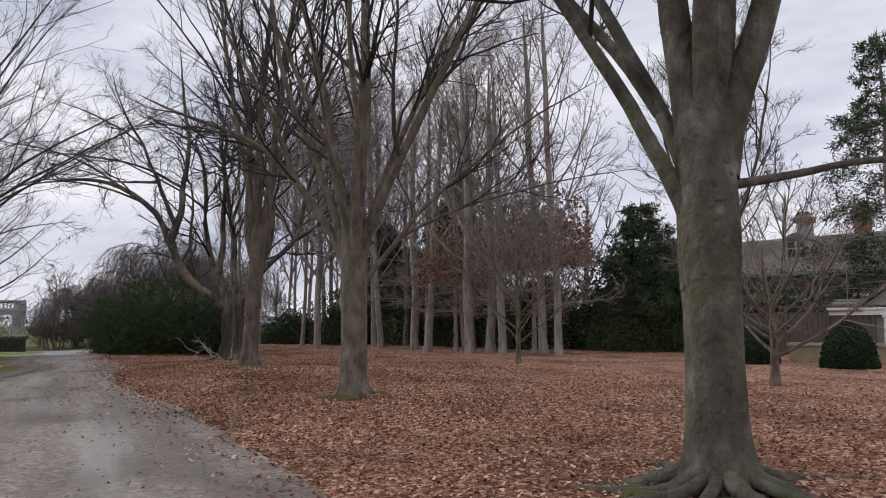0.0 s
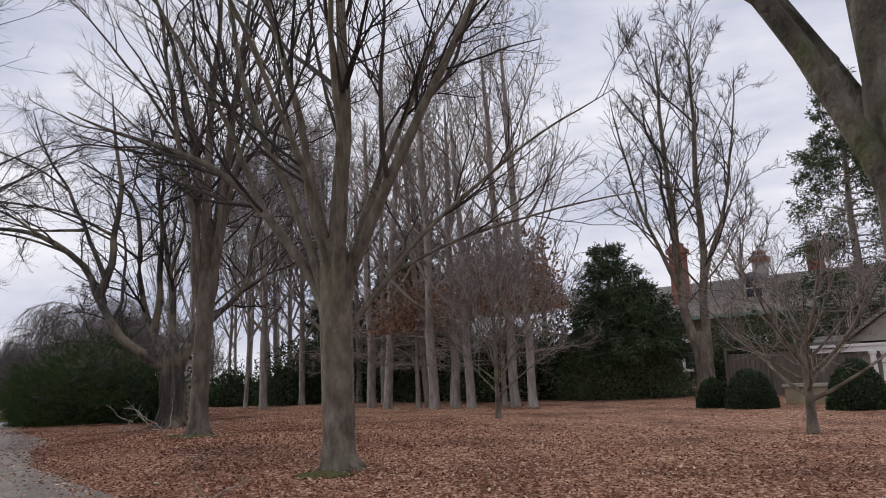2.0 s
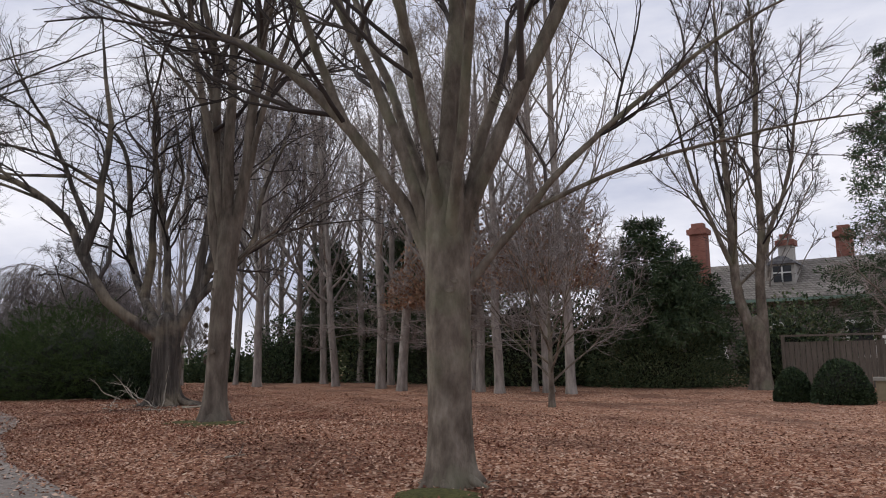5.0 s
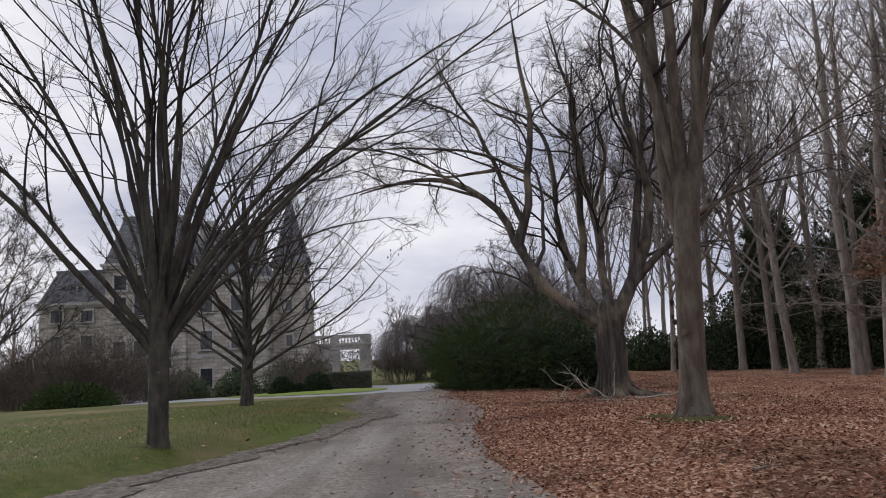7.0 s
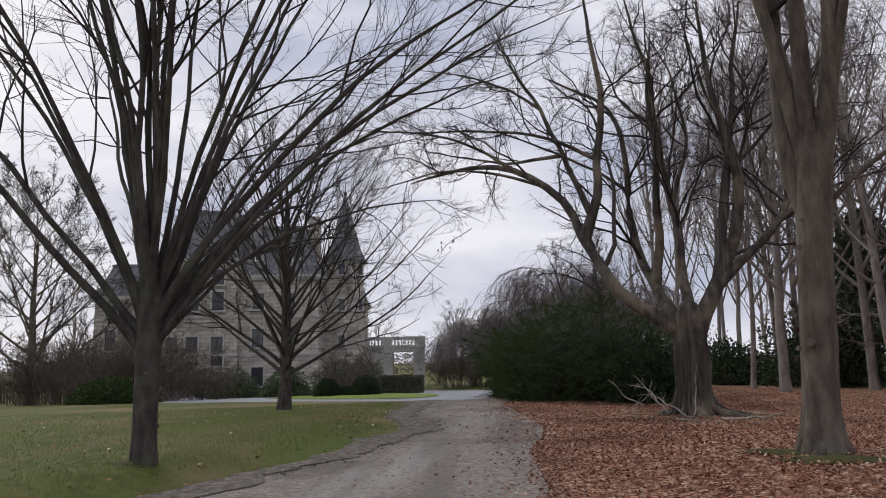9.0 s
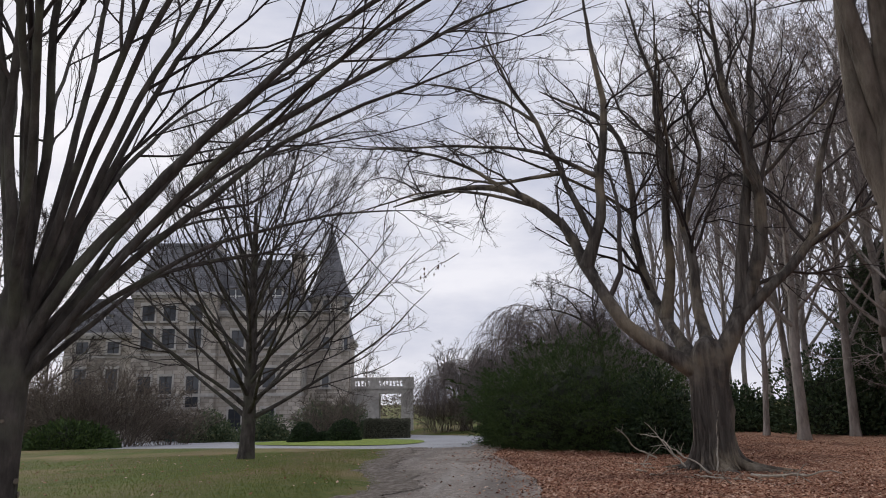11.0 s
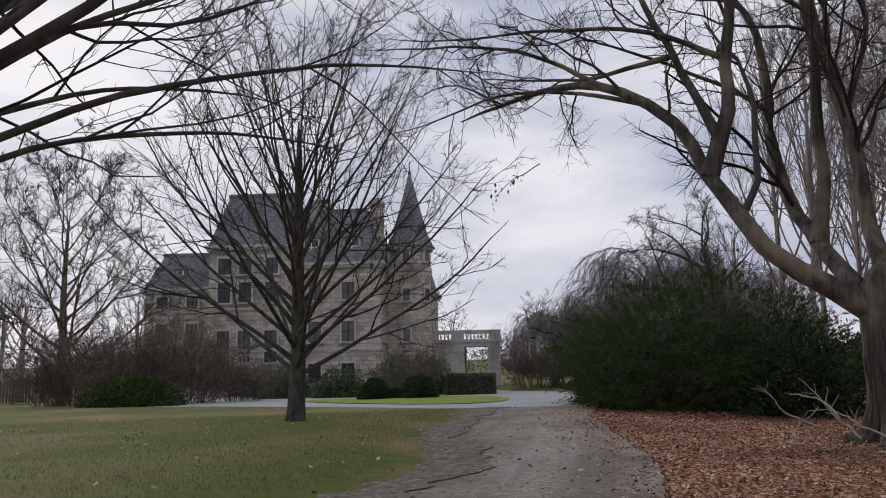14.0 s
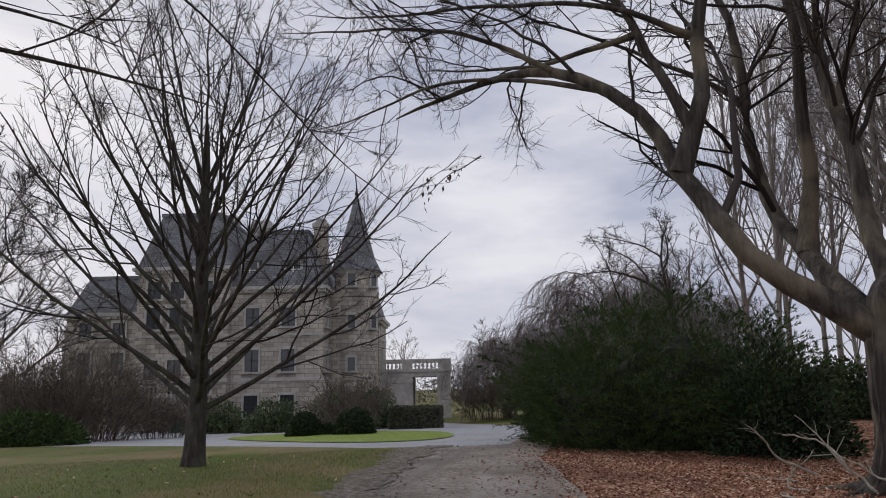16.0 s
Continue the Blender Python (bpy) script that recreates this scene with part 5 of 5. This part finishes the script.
for x in (-2.5, 1.0, 4.5):
    window(hw, x, 0.0, 1.2, 1.0, 1.5, stone=WHITE)
dormer(hr, 1.0, 0.9, 4.9, 0.9, 1.1)
chimney(house, -3.4, 1.5, 4.5, 8.5, 0.85, 0.8, BRICK, BRICK)
chimney(house, 0.9, 3.0, 5.5, 7.6, 0.75, 0.7, ASHLAR, BRICK)
chimney(house, 3.6, 4.5, 5.5, 8.0, 0.8, 0.75, BRICK, BRICK)

# ---------------------------------------------------------------- clipped shrubs and hedges
for x, y, r, h, lb in [(2.5, 39.9, 0.52, 1.0, "low round clipped shrub before the garden wall"), (3.9, 39.5, 0.8, 1.25, "round clipped dark shrub before the garden wall"), (7.2, 38.6, 0.82, 1.45, "tall rounded clipped shrub beside the garden wall")]:
    bush("clipped_shrub", x, y, (r, r, h), 9000, 0.07, 0.4, BOX, lb, "shrub", int(x * 7), 0.05, 2.0, shell=0.12, group="clipped shrubs by the wall")
for x, y, r, h in [(-35.1, 23.1, 0.66, 0.92), (-34.6, 24.85, 0.8, 1.0), (-35.0, 24.0, 0.38, 0.5)]:
    bush("round_shrub", x, y, (r, r, h), 6000, 0.09, 0.35, BOX, "rounded dark evergreen shrub on the grass island", "shrub", int(y * 3), 0.12, 2.4, shell=0.2, group="shrubs on the island")


def hedge(x, y, length, depth, height, ang, seed, label):
    rng = np.random.default_rng(seed)
    top = new("hedge")
    top.matrix_basis = pose(x, y, gz(x, y), 0, 0, ang)
    tagged(top, label, "hedge")
    # filler block in the hedge, coloured as its inner shade
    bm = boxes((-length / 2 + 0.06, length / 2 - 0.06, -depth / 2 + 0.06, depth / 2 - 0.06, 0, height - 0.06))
    part("shade_core", bm, CORE, top)
    n = int(5000 * length * height)
    P = (rng.random((n, 3)) - np.array([0.5, 0.5, 0])) * np.array([length, depth, height])
    side = rng.integers(0, 4, n)
    P[:, 1] = np.where(side == 0, -depth / 2, np.where(side == 1, depth / 2, P[:, 1]))
    P[:, 2] = np.where(side == 2, height, P[:, 2])
    P[:, 0] = np.where(side == 3, np.sign(P[:, 0]) * length / 2, P[:, 0])
    P += rng.normal(0, 0.035, P.shape)
    v, f = leaf_cards(rng, P, rng.normal(size=(n, 3)), 0.07, 0.4)
    v[:, 2] = np.maximum(v[:, 2], 0)
    mesh_of("foliage", v, f, HEDGE, smooth=False, parent=top)
    return top


hedge(-45.8, 29.8, 2.7, 1.0, 1.15, 72, 71, "square clipped hedge beside the carriage porch")
for x, y, r, h, sd in [(-49.0, 26.2, 2.0, 2.3, 81), (-50.0, 22.6, 1.6, 1.8, 82), (-51.0, 28.4, 1.7, 2.4, 83), (-53.5, 19.4, 1.8, 1.9, 84)]:
    bush("rhododendron", x, y, (r, r, h), 7000, 0.15, 0.28, HOLLY, "loose evergreen shrub at the foot of the mansion", "shrub", sd, 0.3, 2.2, shell=0.6, group="mansion shrubs")


def brush(name, x, y, radius, height, stems, seed, label):
    """A thicket of thin bare stems."""
    rng = np.random.default_rng(seed)
    top = new(name)
    top.location = (x, y, gz(x, y))
    tagged(top, label, "shrub", "bare shrubs")
    a, q = rng.random(stems) * 6.283, np.sqrt(rng.random(stems)) * radius * 0.7
    p0 = np.stack([q * np.cos(a), q * np.sin(a), 0 * a], 1)
    d = np.stack([np.cos(a) * q / radius * 0.7, np.sin(a) * q / radius * 0.7, 1 + 0 * a], 1) + rng.normal(0, 0.2, (stems, 3))
    P, R = grow(rng, p0, d / np.linalg.norm(d, axis=1, keepdims=True), height * (0.6 + 0.5 * rng.random(stems)), np.full(stems, 0.02), 0.3, 6, 0.14, 0.0)
    tb = Tubes()
    tb.add(P, R, 4)
    tagged(tb.mesh("stem_mass", BRUSH, top), kind="stuff")
    tw = Tubes()
    for per, lr, lm in ((8, 0.4, 0.6), (5, 0.5, 0.4)):
        p0, d, L, r = sprout(rng, P, R, per, 0.15, 1, 20, 60, lr, lm, 0.6)
        P, R = grow(rng, p0, d, L, np.maximum(r, 0.012), 0.5, 3, 0.15, 0.0)
        tw.add(P, R, 3)
    tagged(tw.mesh("twig_mass", BRUSH, top), kind="stuff")
    return top


for x, y, r, h, sd in [(-54.5, 36.8, 2.4, 2.6, 111), (-51.5, 38.8, 2.8, 3.2, 112), (-47.5, 40.6, 3.0, 3.4, 113), (-50.0, 43.5, 3.2, 3.4, 114)]:
    brush("weeping_shrub", x, y, r, h, 60, sd, "grey-brown bare twigs hanging to the ground beyond the court")
brush("bare_shrub", -42.5, 13.6, 3.8, 3.9, 170, 91, "dense thicket of brownish bare twigs on the lawn")
brush("bare_shrub", -47.0, 9.5, 4.2, 3.9, 170, 92, "dense thicket of brownish bare twigs on the lawn")
brush("bare_shrub", -45.0, 26.0, 1.6, 2.6, 35, 93, "bare twiggy shrub before the mansion wall")
brush("bare_shrub", -44.5, 17.2, 1.6, 2.0, 35, 94, "bare twiggy shrub beside the forecourt")
bush("spreading_evergreen", -38.4, 13.0, (2.2, 1.5, 1.25), 9000, 0.16, 0.2, YEW, "low spreading dark evergreen at the lawn's edge", "shrub", 95, 0.2, 2.4, shell=0.3, rot=1.2)

for x, y, r, h, sd in [(-72, 50, 6, 2.6, 101), (-66, 53, 5, 2.4, 102), (-80, 44, 6, 2.8, 103), (-52, 55, 6, 2.4, 104)]:
    brush("far_shrub", x, y, r, h, 30, sd, "reddish bare shrubbery along the far edge of the grounds")

for k, (x, y, r, h) in enumerate([(-82, 60, 9, 5), (-98, 46, 9, 5), (-104, 34, 9, 5), (-108, 14, 9, 6), (-102, 0, 9, 6), (-90, -14, 9, 6), (-76, -22, 9, 6), (-66, 66, 9, 5), (-48, 74, 9, 6), (-26, 70, 9, 6), (-6, 76, 9, 6), (14, 74, 9, 6)]):
    bush("distant_thicket", x, y, (r, r * 0.8, h), 3500, 0.3, 0.22, BRUSH, "grey-brown bare thicket closing the far view", "thicket", 600 + k, 0.3, 2.0, shell=0.5, group="distant thickets", core=False)

# ---------------------------------------------------------------- fallen leaves, grass, gravel, sticks
def flat_leaves(n, x0, x1, size, inside, seed, lift=0.012):
    """Curled leaves lying on the ground where inside(x, y) keeps them."""
    rng = np.random.default_rng(seed)
    x = x0 + (x1 - x0) * rng.random(n)
    y = -2 + 46 * rng.random(n)
    k = inside(x, y, rng)
    x, y = x[k], y[k]
    m = len(x)
    a = rng.random(m) * 6.283
    t = rng.normal(0, 0.32, (m, 2))
    d = np.stack([np.cos(a), np.sin(a), t[:, 0]], 1)
    w = np.stack([-np.sin(a), np.cos(a), t[:, 1]], 1)
    L = (size * (0.55 + 0.7 * rng.random(m)))[:, None]
    z = ground_z(x, y) + lift + 0.03 * rng.random(m) ** 2
    p = np.stack([x, y, z], 1)
    curl = np.array([0, 0, 1.0]) * L * 0.22
    v = np.stack([p - d * L * 0.5 + curl * rng.random((m, 1)), p + w * L * 0.33, p + d * L * 0.5 + curl * rng.random((m, 1)), p - w * L * 0.33], 1)
    v[:, :, 2] = np.maximum(v[:, :, 2], (z - 0.008)[:, None])
    f = np.arange(4 * m).reshape(-1, 4)
    return v.reshape(-1, 3), np.concatenate([f[:, [0, 1, 3]], f[:, [1, 2, 3]]])


def on_right(x, y, rng):
    my, hw = drive_at(x)
    off = y - my - hw
    return (off > -0.15) & (rng.random(len(x)) < np.clip(1.2 - off / 13, 0.06, 1)) & (y < 43)


def on_edge(x, y, rng):
    my, hw = drive_at(x)
    off = y - my - hw
    return (off <= -0.1) & (rng.random(len(x)) < 0.7 * np.exp(off / 0.55) + 0.0003) & (y > my - hw)


def on_lawn(x, y, rng):
    my, hw = drive_at(x)
    return (y < my - hw) & (y > 4) & (rng.random(len(x)) < 0.02)


v, f = flat_leaves(950000, -32, 22, 0.06, on_right, 201)
tagged(mesh_of("fallen_leaves", v, f, LEAF, smooth=False), "russet and pale brown fallen leaves carpeting the ground", "fallen leaves", kind="stuff")
v, f = flat_leaves(420000, -30, 20, 0.07, on_edge, 202, 0.045)
tagged(mesh_of("stray_leaves", v, f, LEAF, smooth=False), "stray brown leaves blown onto the gravel drive", "fallen leaves", kind="stuff")
v, f = flat_leaves(160000, -27, 6, 0.08, on_lawn, 203, 0.06)
tagged(mesh_of("lawn_leaves", v, f, LEAF, smooth=False), "scattered brown leaves on the lawn", "fallen leaves", kind="stuff")

rng = np.random.default_rng(210)
n = 260000
x, y = -27 + 31 * rng.random(n), 2 + 23 * rng.random(n)
lo_e = np.interp(x, dx, drive_edges(dx)[0])
k = (y < lo_e + 0.08) & (rng.random(n) < np.clip(1.1 - (lo_e - y) / 16, 0.2, 1))
x, y = x[k], y[k]
m = len(x)
a = rng.random(m) * 6.283
h = 0.02 + 0.035 * rng.random(m)
p = np.stack([x, y, ground_z(x, y) + 0.035], 1)
w = np.stack([np.cos(a), np.sin(a), 0 * a], 1) * 0.0045
tip = p + np.stack([rng.normal(0, 0.02, m), rng.normal(0, 0.02, m), h], 1)
v = np.stack([p - w, p + w, tip], 1).reshape(-1, 3)
tagged(mesh_of("grass", v, np.arange(3 * m).reshape(-1, 3), GRASS, smooth=False), "short winter grass, green and straw", "grass", kind="stuff")

n = 9000
x = -30 + 46 * rng.random(n)
my, hw = drive_at(x)
y = my + hw * (2 * rng.random(n) - 1) * 0.98
r = 0.005 + 0.012 * rng.random(n) ** 3
oct_v = np.array([[1, 0, 0], [0, 1, 0], [-1, 0, 0], [0, -1, 0], [0, 0, 0.7], [0, 0, -0.5]])
oct_f = np.array([[0, 1, 4], [1, 2, 4], [2, 3, 4], [3, 0, 4], [1, 0, 5], [2, 1, 5], [3, 2, 5], [0, 3, 5]])
jit = 1 + 0.35 * rng.normal(size=(n, 6, 1))
v = np.stack([x, y, ground_z(x, y) + 0.034], 1)[:, None] + oct_v[None] * r[:, None, None] * np.clip(jit, 0.4, 1.8)
STONES = mat("loose_gravel", [(0.2, (0.22, 0.195, 0.17)), (0.6, (0.36, 0.33, 0.3)), (0.9, (0.52, 0.49, 0.45))], 5, rough=0.9, bump=0, island=0.8)
tagged(mesh_of("loose_gravel", v.reshape(-1, 3), (oct_f[None] + (np.arange(n) * 6)[:, None, None]).reshape(-1, 3), STONES, smooth=False), "loose grey pebbles on the drive", "gravel", kind="stuff")


n = 5000
x = -27 + 31 * rng.random(n)
edge = np.interp(x, vx, verge_lo)
y = edge + rng.normal(0.2, 0.4, n)
r = 0.006 + 0.022 * rng.random(n) ** 3
v = np.stack([x, y, ground_z(x, y) + 0.042], 1)[:, None] + oct_v[None] * r[:, None, None] * np.clip(1 + 0.35 * rng.normal(size=(n, 6, 1)), 0.4, 1.8)
tagged(mesh_of("earth_clods", v.reshape(-1, 3), (oct_f[None] + (np.arange(n) * 6)[:, None, None]).reshape(-1, 3), SOIL, smooth=False), "small clods of earth along the drive's broken edge", "clods", kind="stuff")


# surface roots of the beech, and moss at the trunks' feet
def roots(tree, n, reach, r0, seed, start=0.25, spread=0.5, material=BARK):
    rng = np.random.default_rng(seed)
    for k in range(n):
        a = 6.283 * (k + 0.4 * rng.random()) / n
        L = reach * (0.6 + 0.7 * rng.random())
        ns = 10
        pts = []
        for i in range(ns + 1):
            q = i / ns
            a2 = a + spread * math.sin(q * 3 + k) * q
            d = start + L * q
            pts.append((d * math.cos(a2), d * math.sin(a2), 0.2 * math.exp(-q * 5) - 0.015 - 0.05 * q + 0.02 * math.sin(q * 9 + k)))
        rad = r0 * (0.6 + 0.6 * rng.random()) * np.linspace(1, 0.2, ns + 1)
        tb = Tubes()
        tb.add(np.array(pts)[None], rad[None], 10)
        tb.mesh("root", material, tree)


roots(big_beech, 15, 1.7, 0.1, 301, 0.2, 0.7, BARK_BEECH)
roots(multi_tree, 7, 0.5, 0.085, 302, 0.2)
roots(fork_tree, 6, 0.45, 0.08, 303, 0.22, 0.5, BARK_WARM)
roots(hollow_tree, 9, 1.1, 0.15, 304, 0.4, 0.7, BARK_OLD)


def moss_patch(x, y, rx, ry, seed):
    ob = disc("moss", x, y, rx, ry, seed * 37, 0.015, MOSS, 0.05, 32, 5)
    tagged(ob, "patch of green moss on the ground", "moss", kind="structure")


moss_patch(2.34, 21.85, 0.5, 0.35, 1)
moss_patch(-5.0, 24.45, 0.75, 0.35, 2)
moss_patch(11.95, 19.1, 0.5, 0.22, 3)
moss_patch(10.6, 18.7, 0.45, 0.25, 4)
moss_patch(11.5, 18.9, 0.5, 0.2, 5)
moss_patch(-5.85, 24.35, 0.5, 0.3, 6)
moss_patch(-9.0, 16.1, 0.4, 0.25, 7)


def dead_branch(x, y, length, r, ang, seed, lift=0.03, rise=0.0, twigs=5):
    rng = np.random.default_rng(seed)
    top = new("dead_branch")
    top.location = (x, y, gz(x, y))
    tagged(top, "bleached dead branch lying in the leaves", "branch", "dead branches")
    d = np.array([[math.cos(radians(ang)), math.sin(radians(ang)), rise]])
    P, R = grow(rng, np.array([[0, 0, lift]]), d, np.array([length]), np.array([r * 0.75]), 0.3, 12, 0.2, 0.0)
    P[:, :, 2] = np.maximum(P[:, :, 2], r * 0.6)
    tb = Tubes()
    tb.add(P, R, 8)
    tb.mesh("stem", DEADWOOD, top)
    p0, dd, L, rr = sprout(rng, P, R, twigs, 0.2, 0.95, 30, 60, 0.3, 0.2, 0.6)
    P2, R2 = grow(rng, p0, dd, L, rr, 0.4, 5, 0.15, 0.0)
    P2[:, :, 2] = np.maximum(P2[:, :, 2], 0.01)
    for k in range(len(P2)):
        tw = Tubes()
        tw.add(P2[k:k + 1], R2[k:k + 1], 5)
        tw.mesh("twig", DEADWOOD, top)


for spec in [(-13.6, 28.3, 1.6, 0.035, 20, 401), (-13.0, 29.0, 2.0, 0.035, 0, 402), (-15.4, 28.2, 1.3, 0.028, 200, 403), (-14.4, 27.6, 1.2, 0.025, 140, 404), (-16.0, 28.8, 1.4, 0.026, 195, 405, 0.03, 0.3),
             (-15.7, 28.7, 1.3, 0.03, 215, 406, 0.3, 0.5), (-12.2, 27.9, 1.3, 0.025, 310, 407), (1.6, 18.6, 1.2, 0.025, 60, 408), (0.2, 20.2, 0.9, 0.02, 110, 409), (-17.0, 29.4, 1.4, 0.03, 170, 410),
             (-14.0, 28.9, 1.5, 0.03, 200, 413, 0.05, 0.6), (-14.9, 28.9, 1.4, 0.028, 190, 414, 0.15, 0.7), (-14.2, 28.6, 1.8, 0.03, 350, 415), (-13.6, 29.6, 2.4, 0.05, 15, 416),
             (-15.3, 28.9, 1.2, 0.03, 160, 417, 0.35, 0.5), (-13.9, 28.1, 1.4, 0.022, 60, 418), (4.6, 17.9, 1.3, 0.025, 30, 411), (-1.4, 21.9, 0.8, 0.02, 80, 412)]:
    dead_branch(*spec)

# ridges down the hollow trunk that run out into surface roots
for k in range(13):
    rng = np.random.default_rng(440 + k)
    a = 6.283 * k / 13 + rng.normal(0, 0.1)
    out = 0.95 + 0.5 * rng.random() + (1.3 if k in (0, 12) else 0.0)
    u = np.linspace(0, 1, 18)
    z = 2.2 * (1 - u) ** 2.2 - 0.04
    rad = 0.36 + 0.1 * u + (out - 0.46) * u ** 5
    turn = a + np.cumsum(rng.normal(0, 0.035, 18)) + 0.3 * (u ** 4) * math.sin(k * 2.1)
    pts = np.stack([rad * np.cos(turn), rad * np.sin(turn), z + 0.02], 1)
    tb = Tubes()
    tb.add(pts[None], ((0.07 + 0.05 * rng.random()) * (0.55 + 0.6 * u) * np.where(u > 0.8, 1 - 3.2 * (u - 0.8), 1))[None], 9)
    tb.mesh("root", BARK_OLD, hollow_tree)

# splintered pale wood down the hollow trunk
for k in range(7):
    rng = np.random.default_rng(420 + k)
    a = radians(228 + 13 * k + rng.normal(0, 5))
    L = 1.0 + 1.5 * rng.random()
    zs = np.linspace(0.05, L, 9)
    crook = np.cumsum(rng.normal(0, 0.06, 9))
    rr = 0.5 + 0.3 * np.exp(-zs / 0.35) - 0.03 * zs + 0.03 * rng.random() + np.abs(np.cumsum(rng.normal(0, 0.012, 9)))
    pts = np.stack([rr * np.cos(a + crook), rr * np.sin(a + crook), zs], 1)
    tb = Tubes()
    tb.add(pts[None], (0.018 + 0.02 * rng.random()) * np.linspace(0.5, 1, 9)[None] * np.linspace(1.4, 0.2, 9)[None], 7)
    o = tb.mesh("splintered_wood", DEADWOOD if k == 4 else BARK_OLD, hollow_tree)

# ---------------------------------------------------------------- small things
lawn_fence = new("lawn_fence")
lawn_fence.matrix_basis = pose(-56.5, 12.4, gz(-56.5, 12.4), 0, 0, -99)
tagged(lawn_fence, "weathered upright-board fence behind the bare shrubs", "fence")
fr = random.Random(12)
for k in range(60):
    part("board", boxes((k * 0.21, k * 0.21 + 0.15, 0, 0.03, 0.05, 1.55 + 0.06 * fr.random())), BOARD, lawn_fence)
for k in range(8):
    part("post", boxes((k * 1.8 - 0.07, k * 1.8 + 0.05, 0.075, 0.2, -0.1, 1.7)), BOARD, lawn_fence)
for z in (0.4, 1.2):
    part("rail", boxes((-0.1, 12.7, 0.031, 0.075, z, z + 0.1)), BOARD, lawn_fence)


def bin_at(x, y, ang):
    top = new("wheeled_bin")
    top.matrix_basis = pose(x, y, gz(x, y) + 0.04, 0, 0, ang)
    tagged(top, "green plastic wheeled bin beside the mansion wall", "bin", "bins")
    bm = bmesh.new()
    box(bm, -0.36, 0.36, -0.36, 0.36, 0.95, 0.08, (0.08, 0.08))
    bmesh.ops.recalc_face_normals(bm, faces=bm.faces[:])
    bmesh.ops.bevel(bm, geom=bm.edges[:], offset=0.03, segments=2, affect="EDGES")
    part("body", bm, BIN_GREEN, top)
    bm = boxes((-0.39, 0.39, -0.42, 0.4, 0.952, 1.02, (0.04, 0.04)))
    part("lid", bm, BIN_GREEN, top)
    for sx in (-0.33, 0.27):
        w = part("wheel", lathe(bmesh.new(), 0, 0, [(0.09, 0), (0.1, 0.01), (0.1, 0.05), (0.09, 0.06)], 14), DARKDOOR, top)
        w.matrix_basis = pose(sx, 0.36, 0.1, 0, 90, 0)


bin_at(-55.5, 17.0, 70)
bin_at(-55.2, 18.0, 75)

gate = new("field_gate")
gate.location = (-43.4, 51.4, gz(-43.4, 51.4))
tagged(gate, "small white barred gate far among the trees", "gate")
for k in range(4):
    part("rail", boxes((-1.2, 1.2, 0, 0.05, 0.3 + 0.3 * k, 0.42 + 0.3 * k)), WHITE, gate)
for sx in (-1.25, 1.2):
    part("post", boxes((sx - 0.06, sx + 0.06, -0.03, 0.09, -0.1, 1.5)), WHITE, gate)

tub = new("blue_tub")
tub.location = (-41.6, 50.6, gz(-41.6, 50.6))
tagged(tub, "faded blue plastic tub standing near the white gate", "tub")
part("body", lathe(bmesh.new(), 0, 0, [(0.3, 0.0), (0.4, 0.05), (0.44, 0.55), (0.48, 0.6), (0.48, 0.64), (0.42, 0.64), (0.38, 0.12)], 20), BLUE, tub)
part("rim", lathe(bmesh.new(), 0, 0, [(0.46, 0.641), (0.5, 0.66), (0.5, 0.7), (0.44, 0.7)], 20), WHITE, tub)

# withered leaves left on a twig that hangs over the drive
clump = new("leaf_clump")
clump.location = (-18.8, 24.15, 4.85)
tagged(clump, "few withered leaves hanging on a bare twig", "leaves")
rng = np.random.default_rng(430)
tb = Tubes()
P, R = grow(rng, np.array([[0.45, 0.6, 0.75]]), np.array([[-0.5, -0.5, -0.6]]), np.array([1.2]), np.array([0.012]), 0.4, 8, 0.12, 0.0)
tb.add(P, R, 5)
tb.mesh("twig", TWIG, clump)
pp = P[0][np.repeat(np.arange(3, 9), 4)] + rng.normal(0, 0.06, (24, 3))
v, f = leaf_cards(rng, pp, np.tile([0, 0, -1.0], (24, 1)), 0.1, 0.22, 0.5)
mesh_of("leaves", v, f, TWIG_RED, smooth=False, parent=clump)


def knots(tree, n, r_of, lo, hi, seed, size=0.05, material=BARK):
    """Healed branch scars and burls on a trunk."""
    rng = np.random.default_rng(seed)
    for k in range(n):
        a, z = 6.283 * rng.random(), lo + (hi - lo) * rng.random()
        r = r_of(z) * 0.97
        bm = bmesh.new()
        bmesh.ops.create_uvsphere(bm, u_segments=10, v_segments=6, radius=1)
        q = size * (0.6 + 0.8 * rng.random())
        for v in bm.verts:
            d = v.co.copy()
            ring = 1 - 0.5 * math.exp(-((d.y + 1) / 0.25) ** 2)
            v.co = Vector((d.x * q * 1.3, d.y * q * 0.6 * ring, d.z * q * (0.7 + 0.5 * rng.random())))
        o = part("knot", bm, material, tree)
        o.matrix_basis = Matrix.Translation((r * math.cos(a), r * math.sin(a), z)) @ Matrix.Rotation(a + math.pi / 2, 4, "Z")


knots(big_beech, 44, lambda z: 0.255 + 0.045 * z / 4.0, 0.5, 3.2, 501, 0.042, BARK_BEECH)
knots(multi_tree, 16, lambda z: 0.255 + 0.025 * z / 4.6, 0.6, 2.6, 502, 0.05)
knots(fork_tree, 12, lambda z: 0.232, 0.6, 3.2, 503, 0.045, BARK_WARM)
knots(hollow_tree, 14, lambda z: 0.46 - 0.03 * z, 0.5, 2.6, 505, 0.08, BARK_OLD)
knots(vase_tree, 5, lambda z: 0.185, 0.5, 1.6, 504, 0.03)
